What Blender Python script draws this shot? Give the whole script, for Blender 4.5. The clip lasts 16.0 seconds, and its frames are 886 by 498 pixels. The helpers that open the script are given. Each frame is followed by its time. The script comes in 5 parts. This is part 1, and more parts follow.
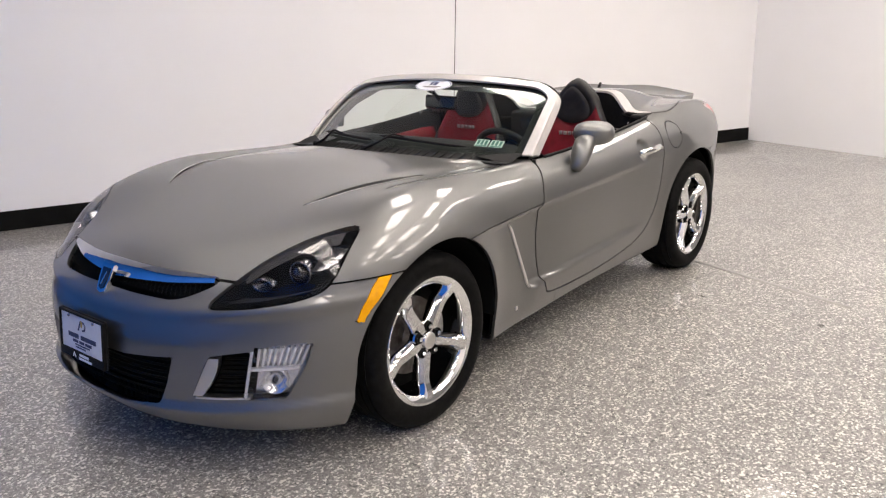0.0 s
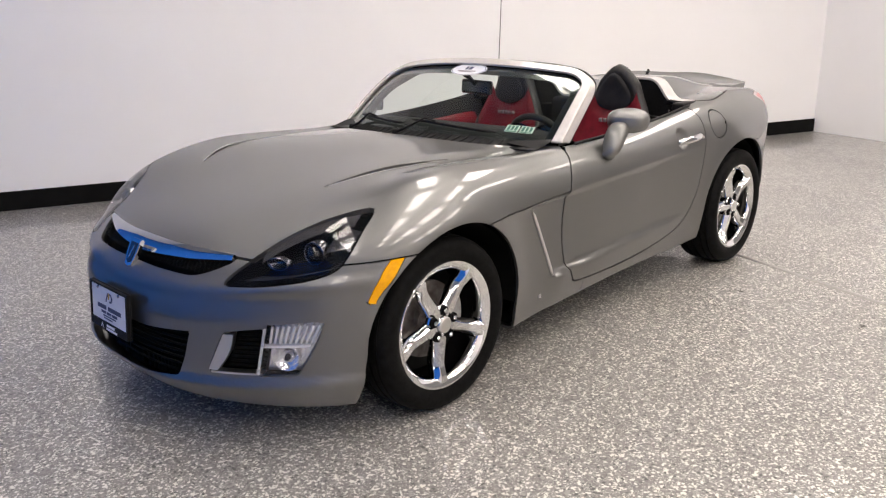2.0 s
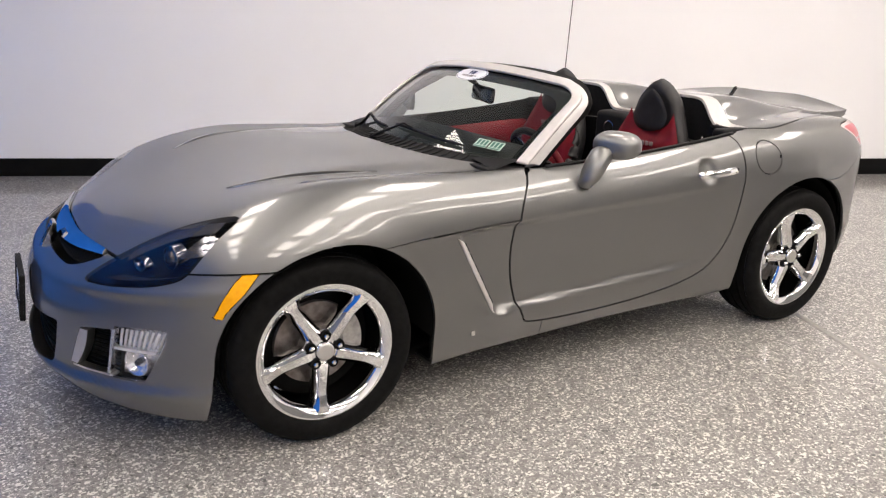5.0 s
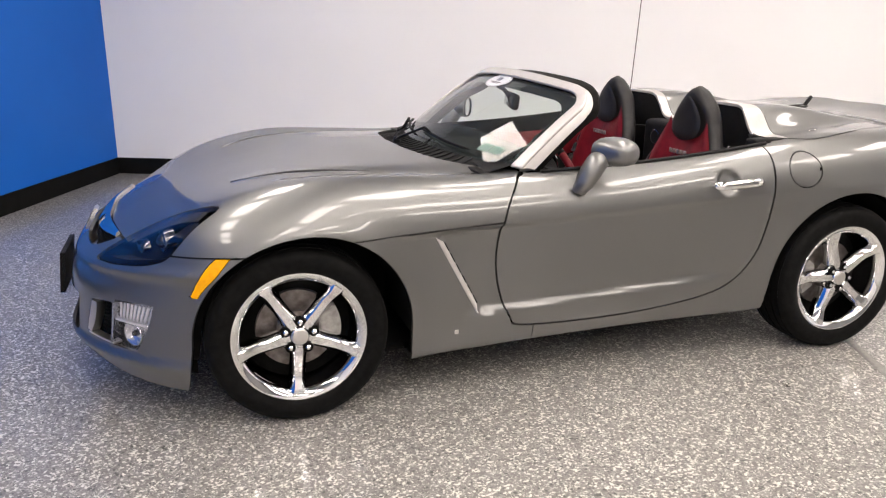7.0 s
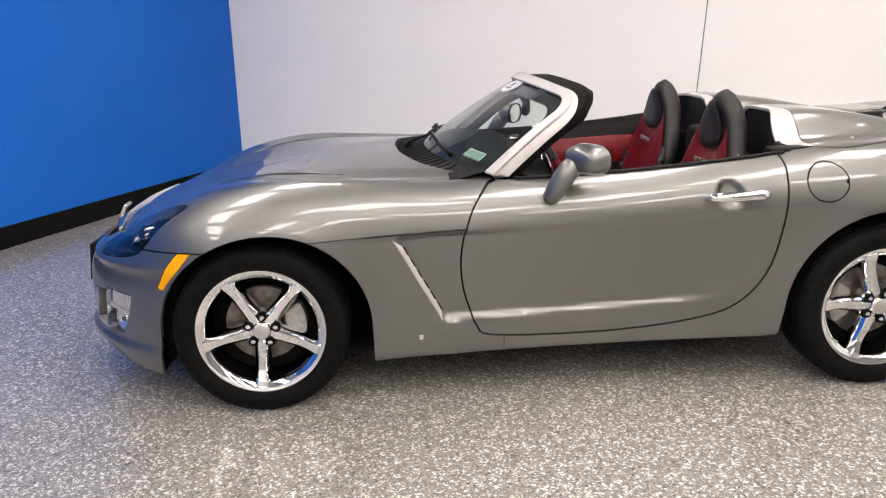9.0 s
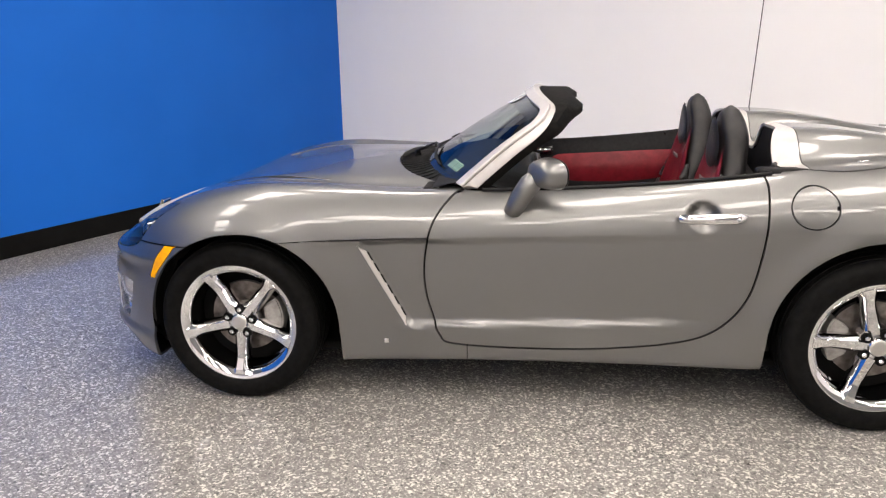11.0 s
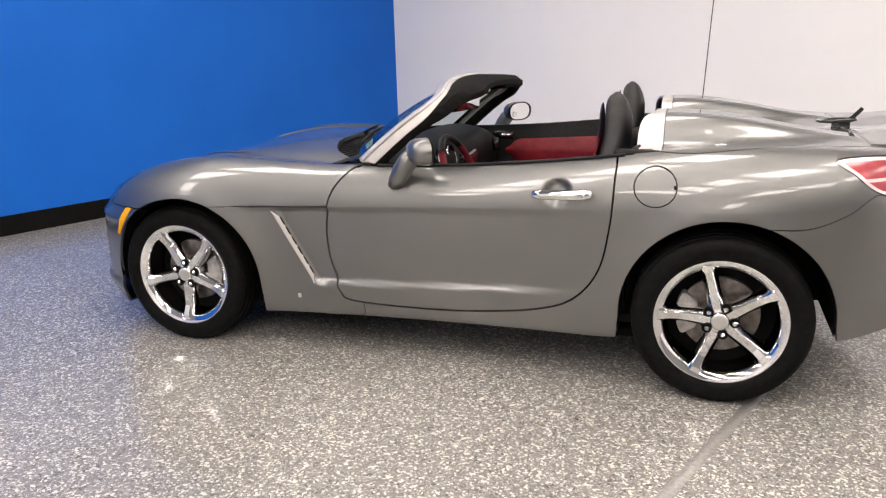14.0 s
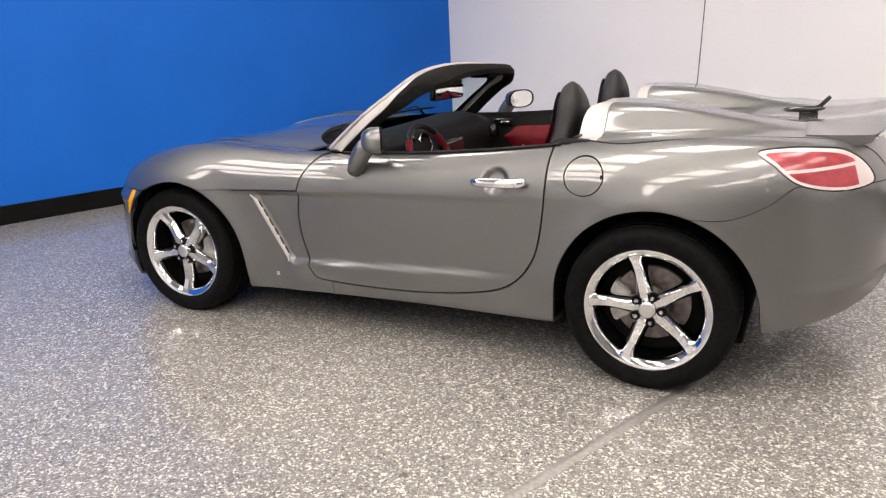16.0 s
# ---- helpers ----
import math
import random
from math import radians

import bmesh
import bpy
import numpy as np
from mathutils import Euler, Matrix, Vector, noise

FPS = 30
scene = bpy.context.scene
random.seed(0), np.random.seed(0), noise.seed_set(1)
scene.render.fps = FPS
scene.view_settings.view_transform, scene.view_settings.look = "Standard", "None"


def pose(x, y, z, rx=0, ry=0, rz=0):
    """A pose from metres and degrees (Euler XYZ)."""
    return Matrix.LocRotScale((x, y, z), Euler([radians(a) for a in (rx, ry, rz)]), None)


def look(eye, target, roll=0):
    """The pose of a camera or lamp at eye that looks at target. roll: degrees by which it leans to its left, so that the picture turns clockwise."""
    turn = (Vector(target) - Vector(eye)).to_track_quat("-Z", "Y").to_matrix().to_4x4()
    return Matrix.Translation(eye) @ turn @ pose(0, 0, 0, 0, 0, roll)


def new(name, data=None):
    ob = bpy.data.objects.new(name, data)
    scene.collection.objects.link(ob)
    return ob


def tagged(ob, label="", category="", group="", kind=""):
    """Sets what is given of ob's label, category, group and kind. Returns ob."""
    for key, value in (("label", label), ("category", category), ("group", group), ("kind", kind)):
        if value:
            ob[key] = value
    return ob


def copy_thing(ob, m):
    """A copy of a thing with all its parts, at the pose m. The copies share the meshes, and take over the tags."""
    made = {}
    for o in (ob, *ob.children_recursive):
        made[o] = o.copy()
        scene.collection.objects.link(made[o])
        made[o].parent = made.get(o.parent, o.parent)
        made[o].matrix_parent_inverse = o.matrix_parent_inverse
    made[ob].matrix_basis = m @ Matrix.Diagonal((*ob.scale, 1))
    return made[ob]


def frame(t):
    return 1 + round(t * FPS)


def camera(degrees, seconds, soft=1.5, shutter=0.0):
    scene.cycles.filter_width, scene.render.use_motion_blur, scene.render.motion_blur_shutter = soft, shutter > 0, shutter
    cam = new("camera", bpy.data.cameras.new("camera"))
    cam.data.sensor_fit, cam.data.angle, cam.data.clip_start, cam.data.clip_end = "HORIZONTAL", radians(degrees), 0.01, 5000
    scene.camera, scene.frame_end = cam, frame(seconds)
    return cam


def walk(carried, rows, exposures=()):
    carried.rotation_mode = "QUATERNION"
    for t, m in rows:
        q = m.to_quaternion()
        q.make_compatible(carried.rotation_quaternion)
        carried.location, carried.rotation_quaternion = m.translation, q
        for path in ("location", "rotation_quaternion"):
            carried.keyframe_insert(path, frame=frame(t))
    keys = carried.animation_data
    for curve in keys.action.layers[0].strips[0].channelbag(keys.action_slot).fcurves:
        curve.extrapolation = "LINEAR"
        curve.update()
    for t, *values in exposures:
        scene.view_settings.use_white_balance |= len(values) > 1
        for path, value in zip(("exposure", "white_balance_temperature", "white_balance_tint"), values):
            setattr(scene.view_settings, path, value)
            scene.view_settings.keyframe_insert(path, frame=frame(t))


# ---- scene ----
cam = camera(60.2, 16.0, 1.25)
# metres: x runs towards the tail of the car from its front axle, y to its right side
PATH = [
    (0, look((-1.992, -2.555, 1.415), (-0.498, -1.341, 0.871), -1.7)),
    (0.5, look((-1.994, -2.555, 1.414), (-0.517, -1.324, 0.864), -1.9)),
    (1, look((-2.0, -2.551, 1.406), (-0.545, -1.295, 0.852), -2.0)),
    (1.5, look((-1.997, -2.564, 1.411), (-0.576, -1.275, 0.846), -1.6)),
    (2, look((-1.885, -2.677, 1.406), (-0.506, -1.347, 0.831), -1.3)),
    (2.5, look((-1.776, -2.73, 1.407), (-0.447, -1.357, 0.818), -0.8)),
    (3, look((-1.597, -2.653, 1.401), (-0.322, -1.235, 0.801), -0.4)),
    (3.5, look((-1.409, -2.646, 1.417), (-0.19, -1.188, 0.793), 0.1)),
    (4, look((-1.206, -2.786, 1.443), (-0.07, -1.261, 0.824), 0.9)),
    (6.5, look((-0.487, -3.357, 1.397), (0.238, -1.58, 0.833), 0.4)),
    (7, look((-0.315, -3.443, 1.412), (0.288, -1.621, 0.848), 0.5)),
    (7.5, look((-0.048, -3.474, 1.402), (0.425, -1.611, 0.849), 1.0)),
    (8, look((0.118, -3.552, 1.402), (0.476, -1.66, 0.862), -0.2)),
    (8.5, look((0.278, -3.653, 1.411), (0.518, -1.742, 0.869), -1.2)),
    (9, look((0.496, -3.601, 1.399), (0.634, -1.681, 0.856), -1.1)),
    (11.5, look((1.403, -3.661, 1.417), (1.059, -1.76, 0.9), -1.1)),
    (12, look((1.565, -3.753, 1.443), (1.168, -1.868, 0.903), -1.3)),
    (12.5, look((1.713, -3.784, 1.429), (1.257, -1.91, 0.9), -1.2)),
    (13, look((1.94, -3.731, 1.386), (1.44, -1.866, 0.864), -1.0)),
    (13.5, look((2.11, -3.722, 1.39), (1.552, -1.875, 0.865), -1.2)),
    (14, look((2.295, -3.785, 1.39), (1.679, -1.959, 0.857), -1.5)),
    (14.5, look((2.44, -3.789, 1.395), (1.762, -1.984, 0.864), -1.6)),
    (15, look((2.619, -3.68, 1.386), (1.881, -1.9, 0.85), -1.9)),
    (15.5, look((2.782, -3.655, 1.395), (1.976, -1.907, 0.85), -2.0)),
    (16, look((2.976, -3.676, 1.417), (2.101, -1.969, 0.85), -2.6)),
]
walk(cam, PATH, [(0, 0.0), (4, 0.05), (7, 0.15), (14, 0.12), (16, 0.08)])
# ---- light ----
world = bpy.data.worlds.new("world")
world.use_nodes = True
scene.world = world
world.node_tree.nodes["Background"].inputs[0].default_value = (0.9, 0.95, 1.0, 1)
world.node_tree.nodes["Background"].inputs[1].default_value = 0.05
scene.view_settings.exposure = 0.0
LAMP = 14.6          # glow of the ceiling panels
CEILING = 3.7


# ---- materials ----
def shader(name, base, rough=0.5, metal=0.0, **more):
    m = bpy.data.materials.new(name)
    m.use_nodes = True
    b = m.node_tree.nodes["Principled BSDF"]
    b.inputs["Base Color"].default_value = (*base, 1)
    b.inputs["Roughness"].default_value = rough
    b.inputs["Metallic"].default_value = metal
    for key, value in more.items():
        b.inputs[key.replace("_", " ")].default_value = value
    return m


def node(m, kind, **sets):
    n = m.node_tree.nodes.new(kind)
    for key, value in sets.items():
        if key in n.inputs:
            n.inputs[key].default_value = value
        else:
            setattr(n, key, value)
    return n


def wire(m, a, out, b, into):
    m.node_tree.links.new(a.outputs[out], b.inputs[into])


def bsdf(m):
    return m.node_tree.nodes["Principled BSDF"]


def ramp(m, stops, mode="LINEAR"):
    r = node(m, "ShaderNodeValToRGB")
    r.color_ramp.interpolation = mode
    e = r.color_ramp.elements
    while len(e) < len(stops):
        e.new(0.5)
    for k, (at, c) in zip(e, stops):
        k.position, k.color = at, (*(c if len(c) == 3 else (c[0],) * 3), 1)
    return r


def vary(m, scale, low, high, detail=4.0, rough=None, bump=0.0, bump_scale=None):
    """Mottles a material between two colours, and roughens its gloss and its relief."""
    co = node(m, "ShaderNodeTexCoord")
    n = node(m, "ShaderNodeTexNoise", Scale=scale, Detail=detail)
    wire(m, co, "Object", n, "Vector")
    r = ramp(m, [(0.3, low), (0.7, high)])
    wire(m, n, "Fac", r, "Fac")
    wire(m, r, "Color", bsdf(m), "Base Color")
    if rough:
        n2 = node(m, "ShaderNodeTexNoise", Scale=scale * 3.1, Detail=5.0)
        wire(m, co, "Object", n2, "Vector")
        mr = node(m, "ShaderNodeMapRange")
        mr.inputs[3].default_value, mr.inputs[4].default_value = rough
        wire(m, n2, "Fac", mr, 0)
        wire(m, mr, 0, bsdf(m), "Roughness")
    if bump:
        n3 = node(m, "ShaderNodeTexNoise", Scale=bump_scale or scale * 8, Detail=6.0)
        wire(m, co, "Object", n3, "Vector")
        b = node(m, "ShaderNodeBump", Strength=bump, Distance=0.002)
        wire(m, n3, "Fac", b, "Height")
        wire(m, b, "Normal", bsdf(m), "Normal")
    return m


def car_paint():
    """Warm grey metallic paint under a clear coat, with fine flakes."""
    m = shader("grey_metallic_paint", (0.2, 0.2, 0.19), 0.44, 0.96, Coat_Weight=1.0, Coat_Roughness=0.012, Coat_IOR=1.45)
    co = node(m, "ShaderNodeTexCoord")
    v = node(m, "ShaderNodeTexVoronoi", Scale=2600.0)
    wire(m, co, "Object", v, "Vector")
    r = ramp(m, [(0.0, PAINT_DARK), (1.0, PAINT_LIGHT)])
    wire(m, v, "Color", r, "Fac")
    wire(m, r, "Color", bsdf(m), "Base Color")
    n = node(m, "ShaderNodeTexNoise", Scale=700.0, Detail=2.0)
    wire(m, co, "Object", n, "Vector")
    b = node(m, "ShaderNodeBump", Strength=0.008, Distance=0.0005)
    wire(m, n, "Fac", b, "Height")
    wire(m, b, "Normal", bsdf(m), "Coat Normal")
    return m


PAINT_DARK, PAINT_LIGHT = (0.146, 0.147, 0.144), (0.236, 0.238, 0.233)
paint = car_paint()
silver = vary(shader("satin_silver_paint", (0.66, 0.64, 0.62), 0.36, 0.15, Coat_Weight=0.6, Coat_Roughness=0.06), 30, (0.50, 0.48, 0.465), (0.55, 0.53, 0.515))
chrome = vary(shader("chrome", (0.8, 0.8, 0.8), 0.06, 1.0), 9, (0.70, 0.70, 0.705), (0.80, 0.80, 0.80), rough=(0.035, 0.08))
brow_grey = vary(shader("grey_satin_brow", (0.04, 0.04, 0.04), 0.5, Specular_IOR_Level=0.2), 90, (0.03, 0.03, 0.03), (0.06, 0.06, 0.06), rough=(0.45, 0.6))
smoked_chrome = vary(shader("smoked_chrome", (0.3, 0.3, 0.31), 0.12, 1.0), 20, (0.12, 0.12, 0.125), (0.22, 0.22, 0.23), rough=(0.06, 0.12))
dark_plastic = vary(shader("dark_grille_plastic", (0.006, 0.006, 0.006), 0.6, Specular_IOR_Level=0.1), 60, (0.004, 0.004, 0.004), (0.008, 0.008, 0.008), rough=(0.5, 0.7))
lining_black = vary(shader("black_soft_lining", (0.006, 0.006, 0.006), 0.8, Specular_IOR_Level=0.08), 40, (0.004, 0.004, 0.004), (0.010, 0.0095, 0.009), rough=(0.7, 0.9), bump=0.3, bump_scale=200)
satin_metal = shader("satin_metal", (0.62, 0.61, 0.59), 0.3, 1.0)
gap_black = shader("dark_cavity", (0.005, 0.005, 0.005), 0.8, Specular_IOR_Level=0.1)
rubber = vary(shader("tyre_rubber", (0.005, 0.005, 0.005), 0.66, Specular_IOR_Level=0.07), 40, (0.0035, 0.0035, 0.0035), (0.008, 0.008, 0.008), rough=(0.5, 0.72), bump=0.25, bump_scale=260)
seal = shader("rubber_seal", (0.007, 0.007, 0.008), 0.55, Specular_IOR_Level=0.2)
plastic = vary(shader("black_grained_plastic", (0.01, 0.01, 0.011), 0.5, Specular_IOR_Level=0.15), 60, (0.005, 0.005, 0.006), (0.010, 0.010, 0.011), rough=(0.45, 0.65), bump=0.2, bump_scale=420)
gloss_black = shader("gloss_black", (0.01, 0.01, 0.011), 0.12, Coat_Weight=0.6)
leather = vary(shader("black_leather", (0.012, 0.012, 0.013), 0.4, Specular_IOR_Level=0.3), 22, (0.009, 0.009, 0.010), (0.019, 0.018, 0.019), rough=(0.34, 0.52), bump=0.35, bump_scale=330)
red_leather = vary(shader("red_leather", (0.20, 0.01, 0.02), 0.5, Specular_IOR_Level=0.25), 18, (0.10, 0.003, 0.008), (0.17, 0.007, 0.015), rough=(0.38, 0.55), bump=0.35, bump_scale=330)
carpet = vary(shader("black_carpet", (0.012, 0.012, 0.012), 0.95), 300, (0.008, 0.008, 0.008), (0.02, 0.02, 0.02), bump=0.6)
caliper_grey = vary(shader("cast_caliper_grey", (0.4, 0.39, 0.37), 0.45, 0.6), 40, (0.30, 0.29, 0.275), (0.48, 0.47, 0.45), rough=(0.35, 0.55), bump=0.2)
iron = vary(shader("cast_iron", (0.16, 0.14, 0.13), 0.5, 0.8), 30, (0.10, 0.085, 0.075), (0.22, 0.2, 0.19), rough=(0.35, 0.6))
amber = vary(shader("amber_lens", (0.9, 0.42, 0.0), 0.2, Specular_IOR_Level=0.3), 60, (0.86, 0.37, 0.001), (0.95, 0.45, 0.002))
red_lens = vary(shader("red_lens", (0.34, 0.03, 0.04), 0.3, Coat_Weight=0.6, Coat_Roughness=0.16), 26, (0.26, 0.022, 0.032), (0.42, 0.045, 0.06))
clear_rib = shader("clear_moulded_lens", (0.80, 0.80, 0.80), 0.12, 0.35, Coat_Weight=0.8, Coat_Roughness=0.04)
white_lens = shader("frosted_clear_lens", (0.62, 0.55, 0.54), 0.25, Coat_Weight=0.7, Coat_Roughness=0.1)
reflector = shader("lamp_reflector", (0.92, 0.92, 0.92), 0.18, 0.85)
plate_white = vary(shader("white_plate", (0.75, 0.76, 0.80), 0.35), 50, (0.72, 0.73, 0.77), (0.78, 0.79, 0.82))
ink_blue = shader("dark_blue_print", (0.02, 0.03, 0.10), 0.4)
ink_gold = shader("gold_print", (0.5, 0.3, 0.05), 0.4)
ink_grey = shader("grey_thread", (0.17, 0.15, 0.15), 0.7)
pale_green = shader("pale_green_print", (0.38, 0.52, 0.42), 0.4)
ink_green = shader("green_print", (0.03, 0.12, 0.09), 0.4)
mirror_mat = shader("mirror", (0.86, 0.87, 0.88), 0.02, 1.0)


def glass_mat(name, tint, rough=0.0):
    """A thin pane: lets light straight through and mirrors by the angle."""
    m = bpy.data.materials.new(name)
    m.use_nodes = True
    t = m.node_tree
    t.nodes.remove(bsdf(m))
    a, g, mix = node(m, "ShaderNodeBsdfTransparent", Color=(*tint, 1)), node(m, "ShaderNodeBsdfGlossy", Roughness=rough), node(m, "ShaderNodeMixShader")
    lw = node(m, "ShaderNodeLayerWeight", Blend=0.5)
    up = node(m, "ShaderNodeMath", operation="POWER")
    up.inputs[1].default_value = 4.1
    wire(m, lw, "Facing", up, 0)
    span = node(m, "ShaderNodeMapRange")
    span.inputs[3].default_value, span.inputs[4].default_value = 0.045, 1.0
    wire(m, up, 0, span, 0)
    wire(m, span, 0, mix, 0)
    t.links.new(a.outputs[0], mix.inputs[1])
    t.links.new(g.outputs[0], mix.inputs[2])
    t.links.new(mix.outputs[0], t.nodes["Material Output"].inputs[0])
    return m


windscreen_glass = glass_mat("tinted_windscreen_glass", (0.83, 0.91, 0.865))
lens_glass = glass_mat("clear_lens", (0.9, 0.9, 0.92))


def floor_mat():
    """Grey epoxy with broadcast flakes of white, grey, tan and black under a clear top coat."""
    m = shader("flake_epoxy_floor", (0.4, 0.4, 0.4), 0.25, Coat_Weight=0.6, Coat_Roughness=0.08)
    co = node(m, "ShaderNodeTexCoord")
    warp = node(m, "ShaderNodeTexNoise", Scale=55.0, Detail=2.0)
    wire(m, co, "Object", warp, "Vector")
    off = node(m, "ShaderNodeVectorMath", operation="SCALE")
    off.inputs[3].default_value = 0.012
    wire(m, warp, "Color", off, 0)
    add = node(m, "ShaderNodeVectorMath", operation="ADD")
    wire(m, co, "Object", add, 0)
    wire(m, off, 0, add, 1)
    colours = []
    for scale, stops in ((125.0, [(0.0, (0.09, 0.087, 0.083)), (0.07, (0.19, 0.178, 0.17)), (0.34, (0.24, 0.23, 0.218)), (0.58, (0.32, 0.308, 0.285)), (0.74, (0.76, 0.74, 0.68))]),
                         (250.0, [(0.0, (0.12, 0.117, 0.112)), (0.12, (0.21, 0.202, 0.192)), (0.46, (0.27, 0.26, 0.245)), (0.76, (0.58, 0.56, 0.515))])):
        v = node(m, "ShaderNodeTexVoronoi", Scale=scale)
        wire(m, add, 0, v, "Vector")
        s = node(m, "ShaderNodeSeparateColor")
        wire(m, v, "Color", s, 0)
        r = ramp(m, stops, "CONSTANT")
        wire(m, s, 0, r, "Fac")
        colours.append((r, s))
    pick = node(m, "ShaderNodeMath", operation="GREATER_THAN")
    pick.inputs[1].default_value = 0.45
    wire(m, colours[0][1], 1, pick, 0)
    mix = node(m, "ShaderNodeMix", data_type="RGBA")
    m.node_tree.links.new(pick.outputs[0], mix.inputs[0])
    m.node_tree.links.new(colours[1][0].outputs[0], mix.inputs[6])
    m.node_tree.links.new(colours[0][0].outputs[0], mix.inputs[7])
    big = node(m, "ShaderNodeTexNoise", Scale=0.9, Detail=5.0)
    wire(m, co, "Object", big, "Vector")
    tone = ramp(m, [(0.25, (0.80, 0.80, 0.80)), (0.75, (1.0, 1.0, 1.0))])
    wire(m, big, "Fac", tone, "Fac")
    mul = node(m, "ShaderNodeMix", data_type="RGBA", blend_type="MULTIPLY")
    mul.inputs[0].default_value = 1.0
    m.node_tree.links.new(mix.outputs[2], mul.inputs[6])
    m.node_tree.links.new(tone.outputs[0], mul.inputs[7])
    m.node_tree.links.new(mul.outputs[2], bsdf(m).inputs["Base Color"])
    wear = node(m, "ShaderNodeTexNoise", Scale=2.3, Detail=6.0)
    wire(m, co, "Object", wear, "Vector")
    mr = node(m, "ShaderNodeMapRange")
    mr.inputs[3].default_value, mr.inputs[4].default_value = 0.22, 0.42
    wire(m, wear, "Fac", mr, 0)
    wire(m, mr, 0, bsdf(m), "Roughness")
    b = node(m, "ShaderNodeBump", Strength=0.12, Distance=0.001)
    wire(m, colours[0][1], 1, b, "Height")
    wire(m, b, "Normal", bsdf(m), "Normal")
    b2 = node(m, "ShaderNodeBump", Strength=0.08, Distance=0.004)
    n2 = node(m, "ShaderNodeTexNoise", Scale=28.0, Detail=2.0)
    wire(m, co, "Object", n2, "Vector")
    wire(m, n2, "Fac", b2, "Height")
    wire(m, b2, "Normal", bsdf(m), "Coat Normal")
    return m


flake_floor = floor_mat()
white_wall = vary(shader("white_wall_paint", (0.8, 0.8, 0.8), 0.55), 1.3, (0.885, 0.88, 0.89), (0.91, 0.905, 0.912), bump=0.12, bump_scale=140)
blue_wall = vary(shader("blue_wall_paint", (0.01, 0.12, 0.55), 0.6, Specular_IOR_Level=0.25), 1.1, (0.004, 0.120, 0.55), (0.006, 0.135, 0.60), bump=0.12, bump_scale=140)
black_base = vary(shader("black_vinyl_base", (0.006, 0.006, 0.006), 0.55, Specular_IOR_Level=0.1), 8, (0.004, 0.004, 0.004), (0.007, 0.007, 0.007))
ceiling_grey = vary(shader("grey_ceiling", (0.5, 0.5, 0.5), 0.9), 2.0, (0.47, 0.47, 0.47), (0.53, 0.53, 0.53))
# Grey for the added east end, chosen to darken what the car reflects.
dimming_grey = vary(shader("dimming_grey_paint", (0.2, 0.2, 0.2), 0.6), 1.3, (0.16, 0.16, 0.16), (0.20, 0.20, 0.20), bump=0.12, bump_scale=140)
glow = bpy.data.materials.new("lamp_diffuser")
glow.use_nodes = True
bsdf(glow).inputs["Emission Color"].default_value = (1.0, 0.895, 0.815, 1)
bsdf(glow).inputs["Emission Strength"].default_value = LAMP


# ---- mesh helpers ----
def mesh_of(name, verts, faces, mats, smooth=True):
    me = bpy.data.meshes.new(name)
    me.from_pydata([tuple(v) for v in verts], [], [tuple(f) for f in faces])
    for m in mats if isinstance(mats, (list, tuple)) else [mats]:
        me.materials.append(m)
    me.shade_smooth() if smooth else me.shade_flat()
    return me


def part(name, data, material=None, parent=None, label=""):
    """Links a bmesh or a mesh as one object under a thing or a part."""
    if isinstance(data, bmesh.types.BMesh):
        me = bpy.data.meshes.new(name)
        data.normal_update()
        data.to_mesh(me)
        data.free()
        me.materials.append(material)
        data = me
    elif material and not data.materials:
        data.materials.append(material)
    ob = new(name, data)
    ob.parent = parent
    return tagged(ob, label)


def sharp(me, degrees=35):
    me.shade_smooth()
    me.set_sharp_from_angle(angle=radians(degrees))
    return me


def block(x0, x1, y0, y1, z0, z1, bevel=0.01, seg=2):
    bm = bmesh.new()
    bmesh.ops.create_cube(bm, size=1)
    for v in bm.verts:
        v.co = Vector(((x0 + x1) / 2 + v.co.x * (x1 - x0), (y0 + y1) / 2 + v.co.y * (y1 - y0), (z0 + z1) / 2 + v.co.z * (z1 - z0)))
    if bevel:
        bmesh.ops.bevel(bm, geom=bm.edges[:], offset=bevel, segments=seg, affect="EDGES", profile=0.5)
    for f in bm.faces:
        f.smooth = True
    return bm


def grid(nu, nv, fn, loop_v=False):
    """Vertices and quads of a sheet of nu by nv points; fn gives the place for u and v from 0 to 1."""
    vs = [fn(i / (nu - 1), j / (nv if loop_v else nv - 1)) for i in range(nu) for j in range(nv)]
    fs = [(i * nv + j, i * nv + (j + 1) % nv, (i + 1) * nv + (j + 1) % nv, (i + 1) * nv + j)
          for i in range(nu - 1) for j in range(nv if loop_v else nv - 1)]
    return vs, fs


